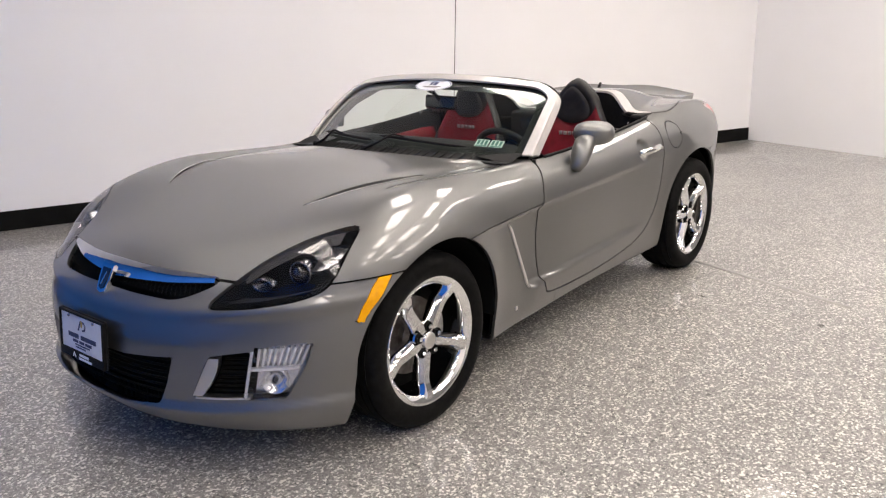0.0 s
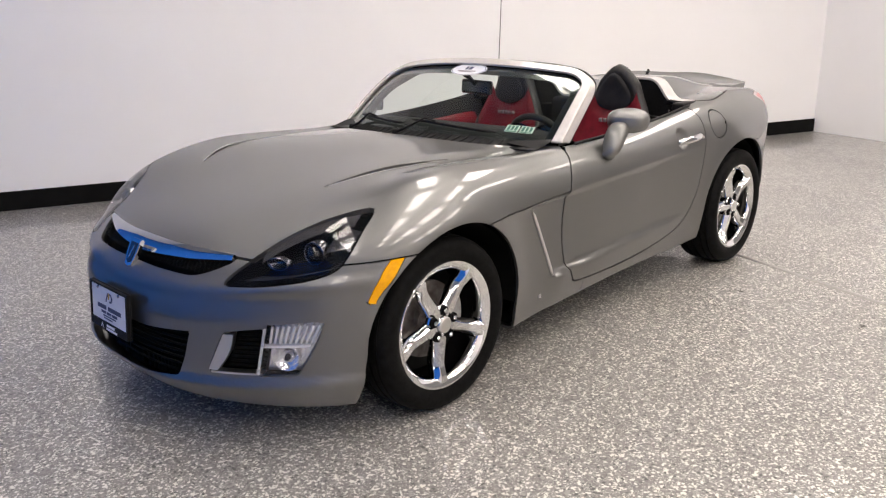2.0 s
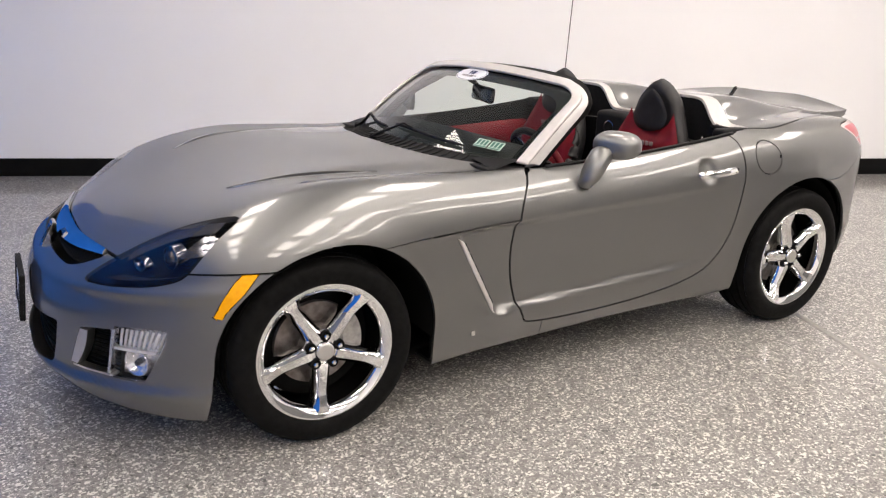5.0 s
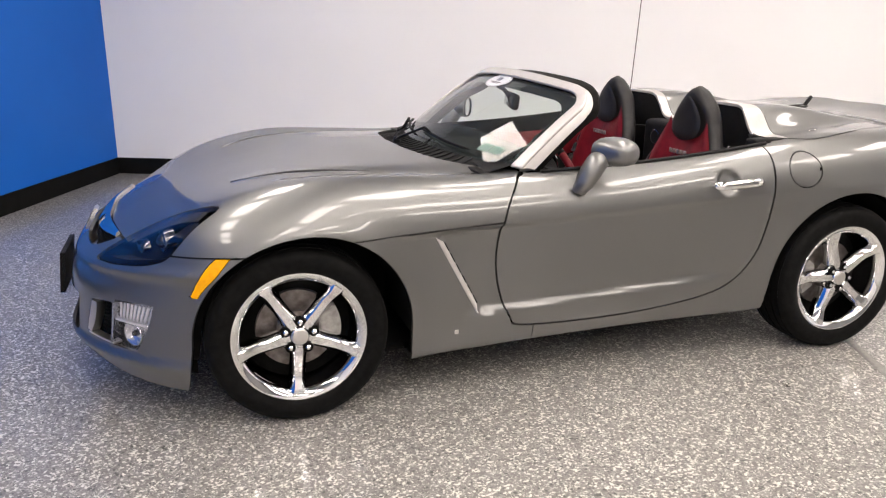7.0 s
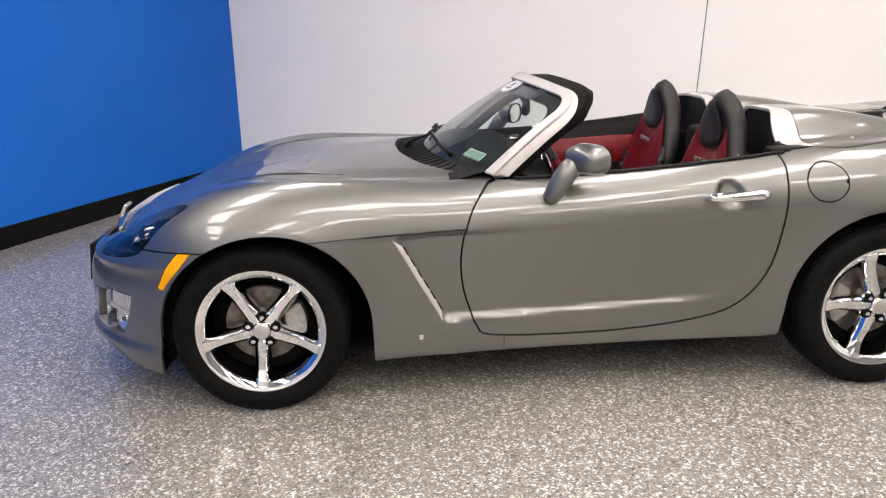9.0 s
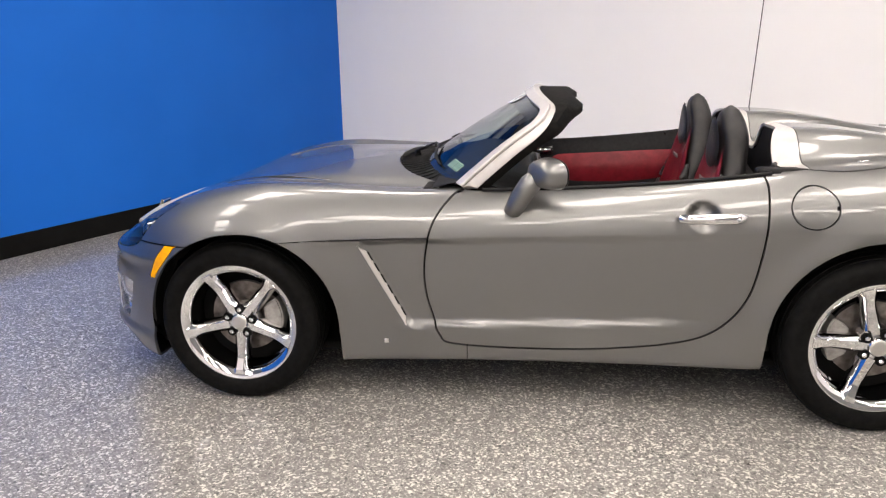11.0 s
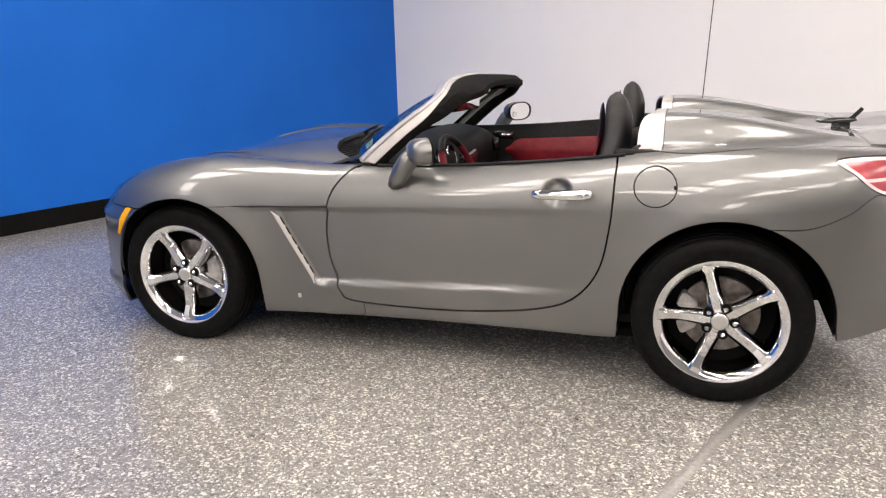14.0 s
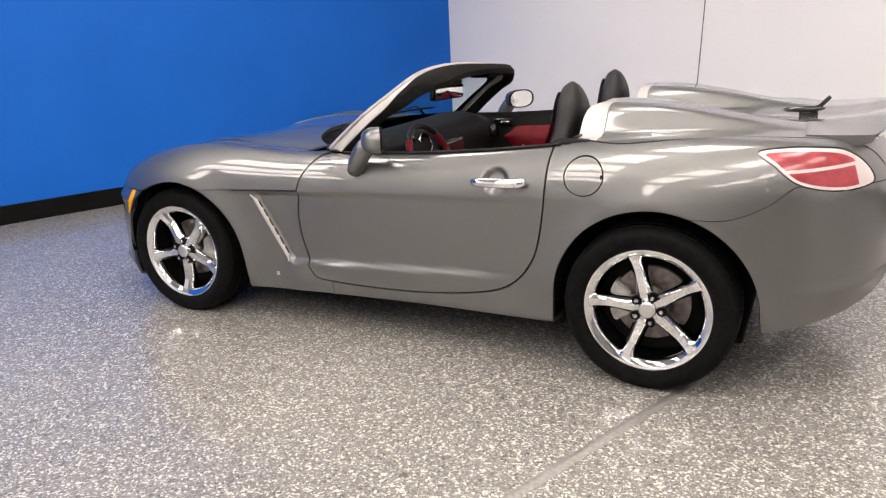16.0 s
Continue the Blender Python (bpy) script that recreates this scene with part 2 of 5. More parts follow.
def tube(points, radius, n=10, caps=True, squash=1.0):
    """A rod along points; radius may be a list."""
    p = [Vector(q) for q in points]
    rs = radius if isinstance(radius, (list, tuple)) else [radius] * len(p)
    vs, fs = [], []
    for i, (q, r) in enumerate(zip(p, rs)):
        d = (p[min(i + 1, len(p) - 1)] - p[max(i - 1, 0)]).normalized()
        s = d.cross(Vector((0, 0, 1)) if abs(d.z) < 0.95 else Vector((1, 0, 0))).normalized()
        t = s.cross(d)
        for k in range(n):
            a = 2 * math.pi * k / n
            vs.append(q + s * r * math.cos(a) + t * r * squash * math.sin(a))
    for i in range(len(p) - 1):
        for k in range(n):
            fs.append((i * n + k, i * n + (k + 1) % n, (i + 1) * n + (k + 1) % n, (i + 1) * n + k))
    if caps:
        fs += [tuple(range(n - 1, -1, -1)), tuple((len(p) - 1) * n + k for k in range(n))]
    return vs, fs


def lathe(profile, n=64):
    """Turns (radius, y) pairs round the y axis."""
    k = len(profile)
    vs = [(r * math.cos(2 * math.pi * i / n), y, r * math.sin(2 * math.pi * i / n)) for i in range(n) for r, y in profile]
    fs = [(i * k + j, i * k + j + 1, ((i + 1) % n) * k + j + 1, ((i + 1) % n) * k + j) for i in range(n) for j in range(k - 1)]
    return vs, fs


def prism(outline, depth, place, bevel=0.0):
    """A plate with that (u, v) outline and that depth, set by the pose."""
    bm = bmesh.new()
    vs = [bm.verts.new((u, v, 0)) for u, v in outline]
    f = bm.faces.new(vs)
    r = bmesh.ops.extrude_face_region(bm, geom=[f])
    bmesh.ops.translate(bm, verts=[v for v in r["geom"] if isinstance(v, bmesh.types.BMVert)], vec=(0, 0, depth))
    bmesh.ops.recalc_face_normals(bm, faces=bm.faces[:])
    if bevel:
        bmesh.ops.bevel(bm, geom=bm.edges[:], offset=bevel, segments=2, affect="EDGES")
    bm.transform(place)
    return bm


# ---- the showroom ----
CORNER = Vector((-1.004, 4.50))
ALONG = Vector((math.cos(radians(-23.76)), math.sin(radians(-23.76))))
OUT = Vector((ALONG.y, -ALONG.x))          # from the white wall into the room
LONG, DEEP = 9.85, 11.5


def at_room(u, v, z=0.0):
    p = CORNER + ALONG * u + OUT * v
    return Vector((p.x, p.y, z))


ROOM = Matrix.LocRotScale((CORNER.x, CORNER.y, 0), Euler((0, 0, radians(-23.76))), None)   # x along the white wall, -y into the room


def room_block(name, u0, u1, v0, v1, z0, z1, material, label, category, bevel=0.0):
    ob = part(name, block(u0, u1, -v1, -v0, z0, z1, bevel), material)
    for p in ob.data.polygons:
        p.use_smooth = False
    ob.matrix_world = ROOM
    return tagged(ob, label, category, "", "structure")


room_block("floor", -0.3, LONG + 0.3, -0.3, DEEP + 0.3, -0.12, 0.0, flake_floor, "grey flake epoxy floor with a glossy top coat", "floor")
room_block("wall_north", -0.2, LONG + 0.2, -0.2, 0.0, 0, CEILING, white_wall, "plain white painted showroom wall", "wall")
room_block("wall_west", -0.2, 0.0, 0.0, DEEP, 0, CEILING, blue_wall, "bright blue painted showroom wall", "wall")
# Past about 2 m it is unseen, kept white to brighten the fender blade.
room_block("wall_east", LONG, LONG + 0.2, 0.0, 4.2, 0, CEILING, white_wall, "plain off-white painted showroom wall", "wall")
# Unseen end of the room, added in grey to keep the car's reflections dark.
room_block("reflection_dimmer", LONG, LONG + 0.2, 4.2, DEEP, 0, CEILING, dimming_grey, "unseen grey wall added to darken reflections in the car", "wall")
room_block("wall_south", -0.2, LONG + 0.2, DEEP, DEEP + 0.2, 0, CEILING, white_wall, "plain white painted showroom wall", "wall")
room_block("ceiling", -0.2, LONG + 0.2, -0.2, DEEP + 0.2, CEILING, CEILING + 0.15, ceiling_grey, "light grey painted showroom ceiling", "ceiling")
room_block("baseboard_north", 0.012, LONG, 0.0, 0.012, 0.0, 0.155, black_base, "black vinyl cove base along the white wall", "baseboard", 0.003)
room_block("baseboard_west", 0.0, 0.012, 0.0, DEEP, 0.0, 0.155, black_base, "black vinyl cove base along the blue wall", "baseboard", 0.003)


# ---- ceiling lamps ----
def ceiling_lamp():
    lamp = tagged(part("ceiling_lamp", block(-0.30, 0.30, -0.66, 0.66, -0.045, 0.0, 0.004), white_wall), "white rectangular panel lamp lit on the ceiling", "ceiling lamp", "lamps on the ceiling")
    part("diffuser", block(-0.28, 0.28, -0.64, 0.64, -0.050, -0.044, 0.0), glow, lamp, "glowing diffuser")
    return lamp


first = ceiling_lamp()
spots = [(u, 2.5 + 1.85 * j) for j in range(5) for u in (2.0, 4.55, 6.3, 8.3)]
for k, (u, v) in enumerate(spots):
    m = ROOM @ pose(u, -v, CEILING - 0.002)
    if k:
        copy_thing(first, m)
    else:
        first.matrix_basis = m
# ---- the shape of the car's skin, as a field that is positive inside ----
def spl(pts):
    """A smooth curve through (x, value) pairs."""
    xs, ys = np.array(pts, float).T
    h, d = np.diff(xs), np.diff(ys) / np.diff(xs)
    m = np.empty_like(ys)
    m[1:-1] = np.where(d[:-1] * d[1:] > 0, (d[:-1] * h[1:] + d[1:] * h[:-1]) / (h[:-1] + h[1:]), 0)
    m[0], m[-1] = d[0], d[-1]

    def f(x):
        x = np.asarray(x, float)
        i = np.clip(np.searchsorted(xs, x) - 1, 0, len(xs) - 2)
        t = np.clip((x - xs[i]) / h[i], -0.5, 1.5)
        return ((2 * t**3 - 3 * t**2 + 1) * ys[i] + (t**3 - 2 * t**2 + t) * h[i] * m[i]
                + (3 * t**2 - 2 * t**3) * ys[i + 1] + (t**3 - t**2) * h[i] * m[i + 1])
    return f


def ss(a, b, x):
    t = np.clip((x - a) / (b - a), 0, 1)
    return t * t * (3 - 2 * t)


top_mid = spl([(-0.90, 0.47), (-0.80, 0.565), (-0.71, 0.622), (-0.59, 0.682), (-0.40, 0.748), (-0.16, 0.812), (0.05, 0.852),
               (0.31, 0.888), (0.60, 0.902), (0.90, 0.91), (1.6, 0.92), (2.05, 0.945), (2.4, 0.965), (2.8, 0.975), (3.1, 0.965), (3.3, 0.95)])
top_crest = spl([(-0.75, 0.56), (-0.55, 0.665), (-0.40, 0.748), (-0.25, 0.812), (-0.05, 0.862), (0.15, 0.880), (0.40, 0.872), (0.70, 0.860),
                 (1.0, 0.866), (1.4, 0.882), (1.8, 0.915), (2.1, 0.948), (2.4, 0.965), (2.7, 0.970), (2.95, 0.963), (3.3, 0.92)])
half_width = spl([(-0.9, 0.80), (-0.5, 0.868), (-0.3, 0.897), (0.0, 0.912), (0.3, 0.893), (0.6, 0.874), (0.9, 0.870), (1.3, 0.872), (1.8, 0.880),
                  (2.1, 0.895), (2.42, 0.915), (2.7, 0.905), (2.95, 0.872), (3.15, 0.82), (3.35, 0.74)])
under = spl([(-0.9, 0.165), (-0.4, 0.135), (0.4, 0.165), (1.2, 0.19), (2.0, 0.20), (2.80, 0.262), (3.05, 0.315), (3.3, 0.40)])
hump_h = spl([(2.0, 0.118), (2.13, 0.118), (2.3, 0.106), (2.5, 0.072), (2.68, 0.034), (2.85, 0.008), (3.0, 0.0), (3.2, 0.0)])


def top(x, a):
    zm, zc = top_mid(x), top_crest(x)
    z = zm + (zc - zm) * ss(0.1, 0.72, a)
    dip = 0.016 * ss(-0.15, 0.15, x) * (1 - ss(0.7, 0.95, x))
    z = z - dip * np.exp(-(((a - (0.60 + 0.02 * x)) / 0.07) ** 2))
    z = z - 0.9 * np.clip(a - 0.72, 0, 1) ** 1.6
    z = z + np.where(x > 1.9, hump_h(x), 0) * np.exp(-(np.abs((a - 0.380) / (0.218 - 0.105 * ss(2.15, 2.85, x))) ** 6.5))
    return z - 0.012 * ss(2.1, 2.3, x) * (1 - ss(0.0, 0.28, a))


def side(x, z):
    line = 0.668 + 0.036 * x
    w = half_width(x)
    w = w - 0.55 * np.clip(z - line, 0, 1) ** 1.55
    low = np.clip(line - z, 0, 1)
    mid = ss(0.25, 0.5, x) * (1 - ss(1.5, 2.0, x))
    w = w - 0.011 * mid * ss(0.0, 0.03, low) - 0.025 * low - 0.055 * low**2
    crease = 0.337 + 0.042 * (x - 0.75)
    ledge = ss(0.62, 0.76, x) * (1 - ss(1.5, 1.93, x))
    w = w + 0.018 * ledge * ss(crease + 0.026, crease - 0.006, z) * (1 - 0.7 * ss(0.01, 0.16, crease - z))
    strip = 0.515 + (0.664 - z) * 0.545
    w = w - 0.020 * ss(0.0, 0.026, x - strip) * (1 - ss(0.62, 1.05, x)) * ss(0.0, 0.03, line - z) * ss(-0.004, 0.012, z - crease)
    w = w - 0.034 * np.exp(-((((x - 1.785) / 0.050) ** 2 + ((z - 0.794) / 0.045) ** 2) ** 2.6))
    for cx, r in ((0.045, 0.375), (2.425, 0.39)):
        d = np.hypot(x - cx, z - 0.335) - r
        w = w + 0.012 * np.exp(-((d / 0.06) ** 2)) * ss(0.2, 0.4, z)
    return w


def front(a, z):
    x = -0.830 + 0.443 * np.abs(a / 0.87) ** 2.6
    x = x + 0.35 * np.clip(z - 0.46, 0, 1) ** 1.5
    lip = np.clip(0.235 - z, 0, 1)
    edge = 0.240 + 0.02 * a
    ledge = ss(edge + 0.024, edge - 0.010, z) * (1 - ss(0.0, 0.10, edge - z))
    upper = np.exp(-(((z - (0.556 + 0.04 * a)) / 0.024) ** 2))
    return x + 0.45 * lip - 0.017 * ledge - 0.021 * upper


def rear(a, z):
    x = 3.245 - 0.36 * np.abs(a / 0.90) ** 3.6
    edge = 0.445
    x = x + 0.012 * ss(edge + 0.03, edge - 0.01, z) * (1 - ss(0.0, 0.12, edge - z))
    return x - 0.35 * np.clip(0.50 - z, 0, 1) ** 1.6 - 0.35 * np.clip(z - 0.80, 0, 1)


def field(p):
    x, a, z = p[..., 0], np.abs(p[..., 1]), p[..., 2]
    f = np.stack([top(x, a) - z, side(x, z) - a, (x - front(a, z)) * 0.85, (rear(a, z) - x) * 0.85])
    k = 24.0
    m = f.min(0)
    body = m - np.log(np.exp(-k * (f - m)).sum(0)) / k
    g = np.stack([body, z - under(x)])
    k = 70.0
    m = g.min(0)
    return m - np.log(np.exp(-k * (g - m)).sum(0)) / k


def slope(p, e=1e-4):
    g = np.stack([field(p + np.eye(3)[i] * e) - field(p - np.eye(3)[i] * e) for i in range(3)], -1)
    return g / (np.linalg.norm(g, axis=-1, keepdims=True) + 1e-12)


def arch(x, z):
    """Positive outside the wheel openings, whose edges run straight below the hubs."""
    out = None
    for cx, r, fore, aft, long in ((0.045, 0.375, 0.12, 0.02, 1.107), (2.425, 0.39, 0.06, 0.16, 1.0)):
        low = np.clip(0.335 - z, 0, 1)
        dx = (x - cx) / np.where(x < cx, long, 1.0)
        flat = np.where(dx < 0, -dx - r - fore * low, dx - r - aft * low)
        f = np.where(z > 0.335, np.hypot(dx, z - 0.335) - r, flat)
        out = f if out is None else np.minimum(out, f)
    return out


# ---- cutting the skin into panels ----
def skin_half():
    """Points and triangles of the skin's left half, found by rays from the car's long axis."""
    n_mid, n_end, n_round = 320, 80, 250
    stations = [(-0.25, radians(90 * (1 - i / n_end))) for i in range(n_end)]
    stations += [(-0.25 + 3.0 * i / n_mid, 0.0) for i in range(n_mid)]
    stations += [(2.75, -radians(90 * i / n_end)) for i in range(n_end + 1)]
    s = np.array(stations)
    th = np.pi * np.linspace(0, 1, n_round)
    th = th + 0.16 * np.sin(2 * th) * -1
    ox, al = s[:, 0][:, None], s[:, 1][:, None]
    d = np.stack([-np.sin(al) + 0 * th, -np.cos(al) * np.sin(th), np.cos(al) * np.cos(th)], -1)
    o = np.stack([ox + 0 * th, 0 * ox + 0 * th, 0 * ox + 0.50 + 0 * th], -1)
    lo, hi = np.full(d.shape[:2], 0.03), np.full(d.shape[:2], 1.4)
    for _ in range(30):
        m = (lo + hi) / 2
        inside = field(o + d * m[..., None]) > 0
        lo, hi = np.where(inside, m, lo), np.where(inside, hi, m)
    p = (o + d * lo[..., None])
    p[:, 0, 1] = p[:, -1, 1] = 0.0
    p[0, :, 1] = p[-1, :, 1] = 0.0
    ns, nr = p.shape[:2]
    idx = np.arange(ns * nr).reshape(ns, nr)
    a, b, c, e = idx[:-1, :-1].ravel(), idx[:-1, 1:].ravel(), idx[1:, 1:].ravel(), idx[1:, :-1].ravel()
    tri = np.concatenate([np.stack([a, b, c], 1), np.stack([a, c, e], 1)])
    v = p.reshape(-1, 3)
    area = np.linalg.norm(np.cross(v[tri[:, 1]] - v[tri[:, 0]], v[tri[:, 2]] - v[tri[:, 0]]), axis=1)
    return v, tri[area > 1e-9]


def cut(v, tri, f):
    """Splits triangles along f = 0, f being given at the points."""
    f = np.where(np.abs(f) < 1e-6, 1e-6, f)
    pos = f > 0
    t = pos[tri]
    k = t.sum(1)
    keep = tri[(k == 0) | (k == 3)]
    mixed, tm = tri[(k == 1) | (k == 2)], t[(k == 1) | (k == 2)]
    if not len(mixed):
        return v, tri
    lone = np.where(tm.sum(1) == 1, np.argmax(tm, 1), np.argmin(tm, 1))
    r = np.arange(len(mixed))
    a, b, c = mixed[r, lone], mixed[r, (lone + 1) % 3], mixed[r, (lone + 2) % 3]
    e = np.sort(np.concatenate([np.stack([a, b], 1), np.stack([a, c], 1)]), 1)
    u, inv = np.unique(e, axis=0, return_inverse=True)
    inv = inv.ravel()
    w = (f[u[:, 0]] / (f[u[:, 0]] - f[u[:, 1]]))[:, None]
    add = v[u[:, 0]] * (1 - w) + v[u[:, 1]] * w
    ab, ac = len(v) + inv[:len(mixed)], len(v) + inv[len(mixed):]
    return np.concatenate([v, add]), np.concatenate([keep, np.stack([a, ab, ac], 1), np.stack([ab, b, c], 1), np.stack([ab, c, ac], 1)])


def rounded(points, n=8):
    """A closed smooth outline through points."""
    q = np.array(points, float)
    out = []
    for i in range(len(q)):
        p0, p1, p2, p3 = q[i - 1], q[i], q[(i + 1) % len(q)], q[(i + 2) % len(q)]
        for t in np.arange(n) / n:
            out.append(0.5 * (2 * p1 + (p2 - p0) * t + (2 * p0 - 5 * p1 + 4 * p2 - p3) * t**2 + (3 * p1 - p0 - 3 * p2 + p3) * t**3))
    return np.array(out)


def away(outline, u, w):
    """Distance from a closed outline, positive inside."""
    best, inside = np.full(u.shape, 1e9), np.zeros(u.shape, bool)
    for (x0, y0), (x1, y1) in zip(outline, np.roll(outline, -1, 0)):
        ex, ey = x1 - x0, y1 - y0
        t = np.clip(((u - x0) * ex + (w - y0) * ey) / (ex * ex + ey * ey + 1e-15), 0, 1)
        best = np.minimum(best, np.hypot(u - x0 - t * ex, w - y0 - t * ey))
        cross = ((y0 > w) != (y1 > w)) & (u < ex * (w - y0) / (ey if abs(ey) > 1e-12 else 1e-12) + x0)
        inside ^= cross
    return np.where(inside, best, -best)


DOOR = rounded([(0.925, 0.885), (0.868, 0.845), (0.812, 0.775), (0.781, 0.692), (0.762, 0.58), (0.768, 0.47), (0.793, 0.375), (0.822, 0.305), (0.868, 0.270),
                (1.12, 0.258), (1.42, 0.267), (1.70, 0.303), (1.852, 0.362), (1.950, 0.485), (1.991, 0.66), (2.004, 0.84), (1.995, 0.95), (1.9, 1.1), (1.0, 1.1)])
HEADLAMP = rounded([(0.505, 0.592), (0.530, 0.652), (0.566, 0.702), (0.618, 0.744), (0.682, 0.777), (0.774, 0.800), (0.812, 0.726), (0.803, 0.645), (0.758, 0.613),
                    (0.681, 0.598), (0.59, 0.589)], 5)
LOWER_GRILLE = np.array([(-0.2, 0.408), (0.2, 0.408), (0.410, 0.425), (0.380, 0.33), (0.345, 0.255), (0.2, 0.240), (-0.2, 0.240)])
SCOOP = rounded([(0.520, 0.420), (0.540, 0.436), (0.640, 0.450), (0.640, 0.43), (0.618, 0.31), (0.610, 0.292), (0.50, 0.288), (0.470, 0.300)], 4)
FOG = rounded([(0.650, 0.452), (0.662, 0.462), (0.765, 0.468), (0.776, 0.455), (0.765, 0.40), (0.722, 0.297), (0.70, 0.284), (0.628, 0.284), (0.620, 0.295)], 4)
MARKER = np.array([(-0.224, 0.651), (-0.272, 0.651), (-0.291, 0.633), (-0.310, 0.611), (-0.325, 0.589), (-0.339, 0.565), (-0.351, 0.541), (-0.363, 0.514), (-0.338, 0.511), (-0.327, 0.530), (-0.313, 0.547), (-0.299, 0.562), (-0.283, 0.579), (-0.267, 0.597), (-0.247, 0.622)])
TAIL = rounded([(2.763, 0.936), (2.869, 0.949), (2.96, 0.945), (3.03, 0.932), (3.085, 0.90), (3.125, 0.855), (3.135, 0.815), (3.06, 0.802), (2.97, 0.812), (2.89, 0.838), (2.823, 0.892)], 5)
HOOD_VENT = rounded([(-0.18, 0.437), (-0.08, 0.478), (0.05, 0.518), (0.17, 0.545), (0.30, 0.573), (0.17, 0.563), (0.05, 0.545), (-0.08, 0.502)], 5)
deck_edge = spl([(2.06, 0.70), (2.18, 0.752), (2.276, 0.775), (2.479, 0.745), (2.67, 0.69), (2.863, 0.655), (3.03, 0.585), (3.2, 0.50)])
bumper_seam = spl([(2.55, 0.700), (2.712, 0.712), (2.817, 0.763), (2.908, 0.826), (3.0, 0.82), (3.3, 0.80)])


cowl = spl([(0.0, 0.535), (0.29, 0.575), (0.48, 0.675), (0.60, 0.810), (0.70, 0.895), (0.78, 0.945)])


def opening(x, a):
    """Positive over the cockpit and the windscreen."""
    behind = 2.115 - 0.05 * ss(0.42, 0.6, a)
    return np.minimum(np.minimum(x - cowl(a), spl([(0.6, 0.70), (0.95, 0.742), (1.5, 0.748), (2.0, 0.757), (2.1, 0.76)])(x) - a), behind - x)


def seam_line(key, x, a, z):
    """One shut line: the field that it follows and the place where it runs."""
    fore, side_on = x < 0.0, a > 0.5

    def within(where, outline, u, w):
        f = np.full(x.shape, -1.0)
        f[where] = away(outline, u[where], w[where])
        return f
    if key == "nose":
        return z - 0.652, x < 0.0
    if key == "fender":
        return z - 0.668 - 0.036 * x, (x > 0.1) & (x < 0.9)
    if key == "door":
        return within(side_on & (x > 0.6) & (x < 2.2), DOOR, x, z), side_on & (x > 0.7) & (x < 2.1)
    if key == "sill":
        return x - 0.927, z < 0.262
    if key == "deck":
        return deck_edge(x) - a, (x > 2.1) & (z > 0.85)
    if key == "bumper":
        return z - bumper_seam(x), x > 2.5
    if key == "fuel":
        return 0.078 - np.hypot(x - 2.155, (z - 0.832) * 1.08), side_on & (x > 2.0) & (x < 2.4)
    if key == "band":
        return x - 2.165, (z > 0.85) & (a < deck_edge(x)) & (x > 2.0) & (x < 2.3)
    if key == "grille":
        low = z - 0.594 - 0.06 * np.clip((a - 0.33) / 0.16, 0, 1) ** 2
        return np.where(x < -0.5, np.minimum(np.minimum(low, 0.652 - z), 0.47 - a), -1.0), fore
    if key == "tail":
        return within((x > 2.6) & (a > 0.3) & (z > 0.7), TAIL, x, z), x > 2.6
    if key == "tail_red":
        f = within((x > 2.6) & (a > 0.3) & (z > 0.7), TAIL, x, z) - 0.012
        return np.minimum(f, 3.095 - 0.3 * (z - 0.8) - x), x < -9
    if key in ("split_high", "split_low"):
        off = 0.0055 if key == "split_high" else -0.0055
        return np.where((x > 2.7) & (z > 0.75), z - 0.874 - 0.06 * (x - 2.87) - off, 1.0), x < -9
    if key == "vent":
        return within((z > 0.7) & (x < 0.5), HOOD_VENT, x, a), x < 0.5
    if key == "marker":
        return within(side_on & (x < 0), MARKER, x, z), fore
    outline = {"headlamp": HEADLAMP, "lower": LOWER_GRILLE, "scoop": SCOOP, "fog": FOG}[key]
    return within(x < -0.1, outline, a, z), fore


GAPS = {"nose": 0.003, "fender": 0.0032, "door": 0.0037, "sill": 0.0015, "headlamp": 0.0022, "lower": 0.0, "scoop": 0.0, "fog": 0.002, "marker": 0.0012, "tail": 0.0022,
        "tail_red": 0.0, "split_high": 0.0, "split_low": 0.0, "vent": 0.0, "deck": 0.0042, "bumper": 0.0016, "fuel": 0.0025, "band": 0.0016, "grille": 0.0}


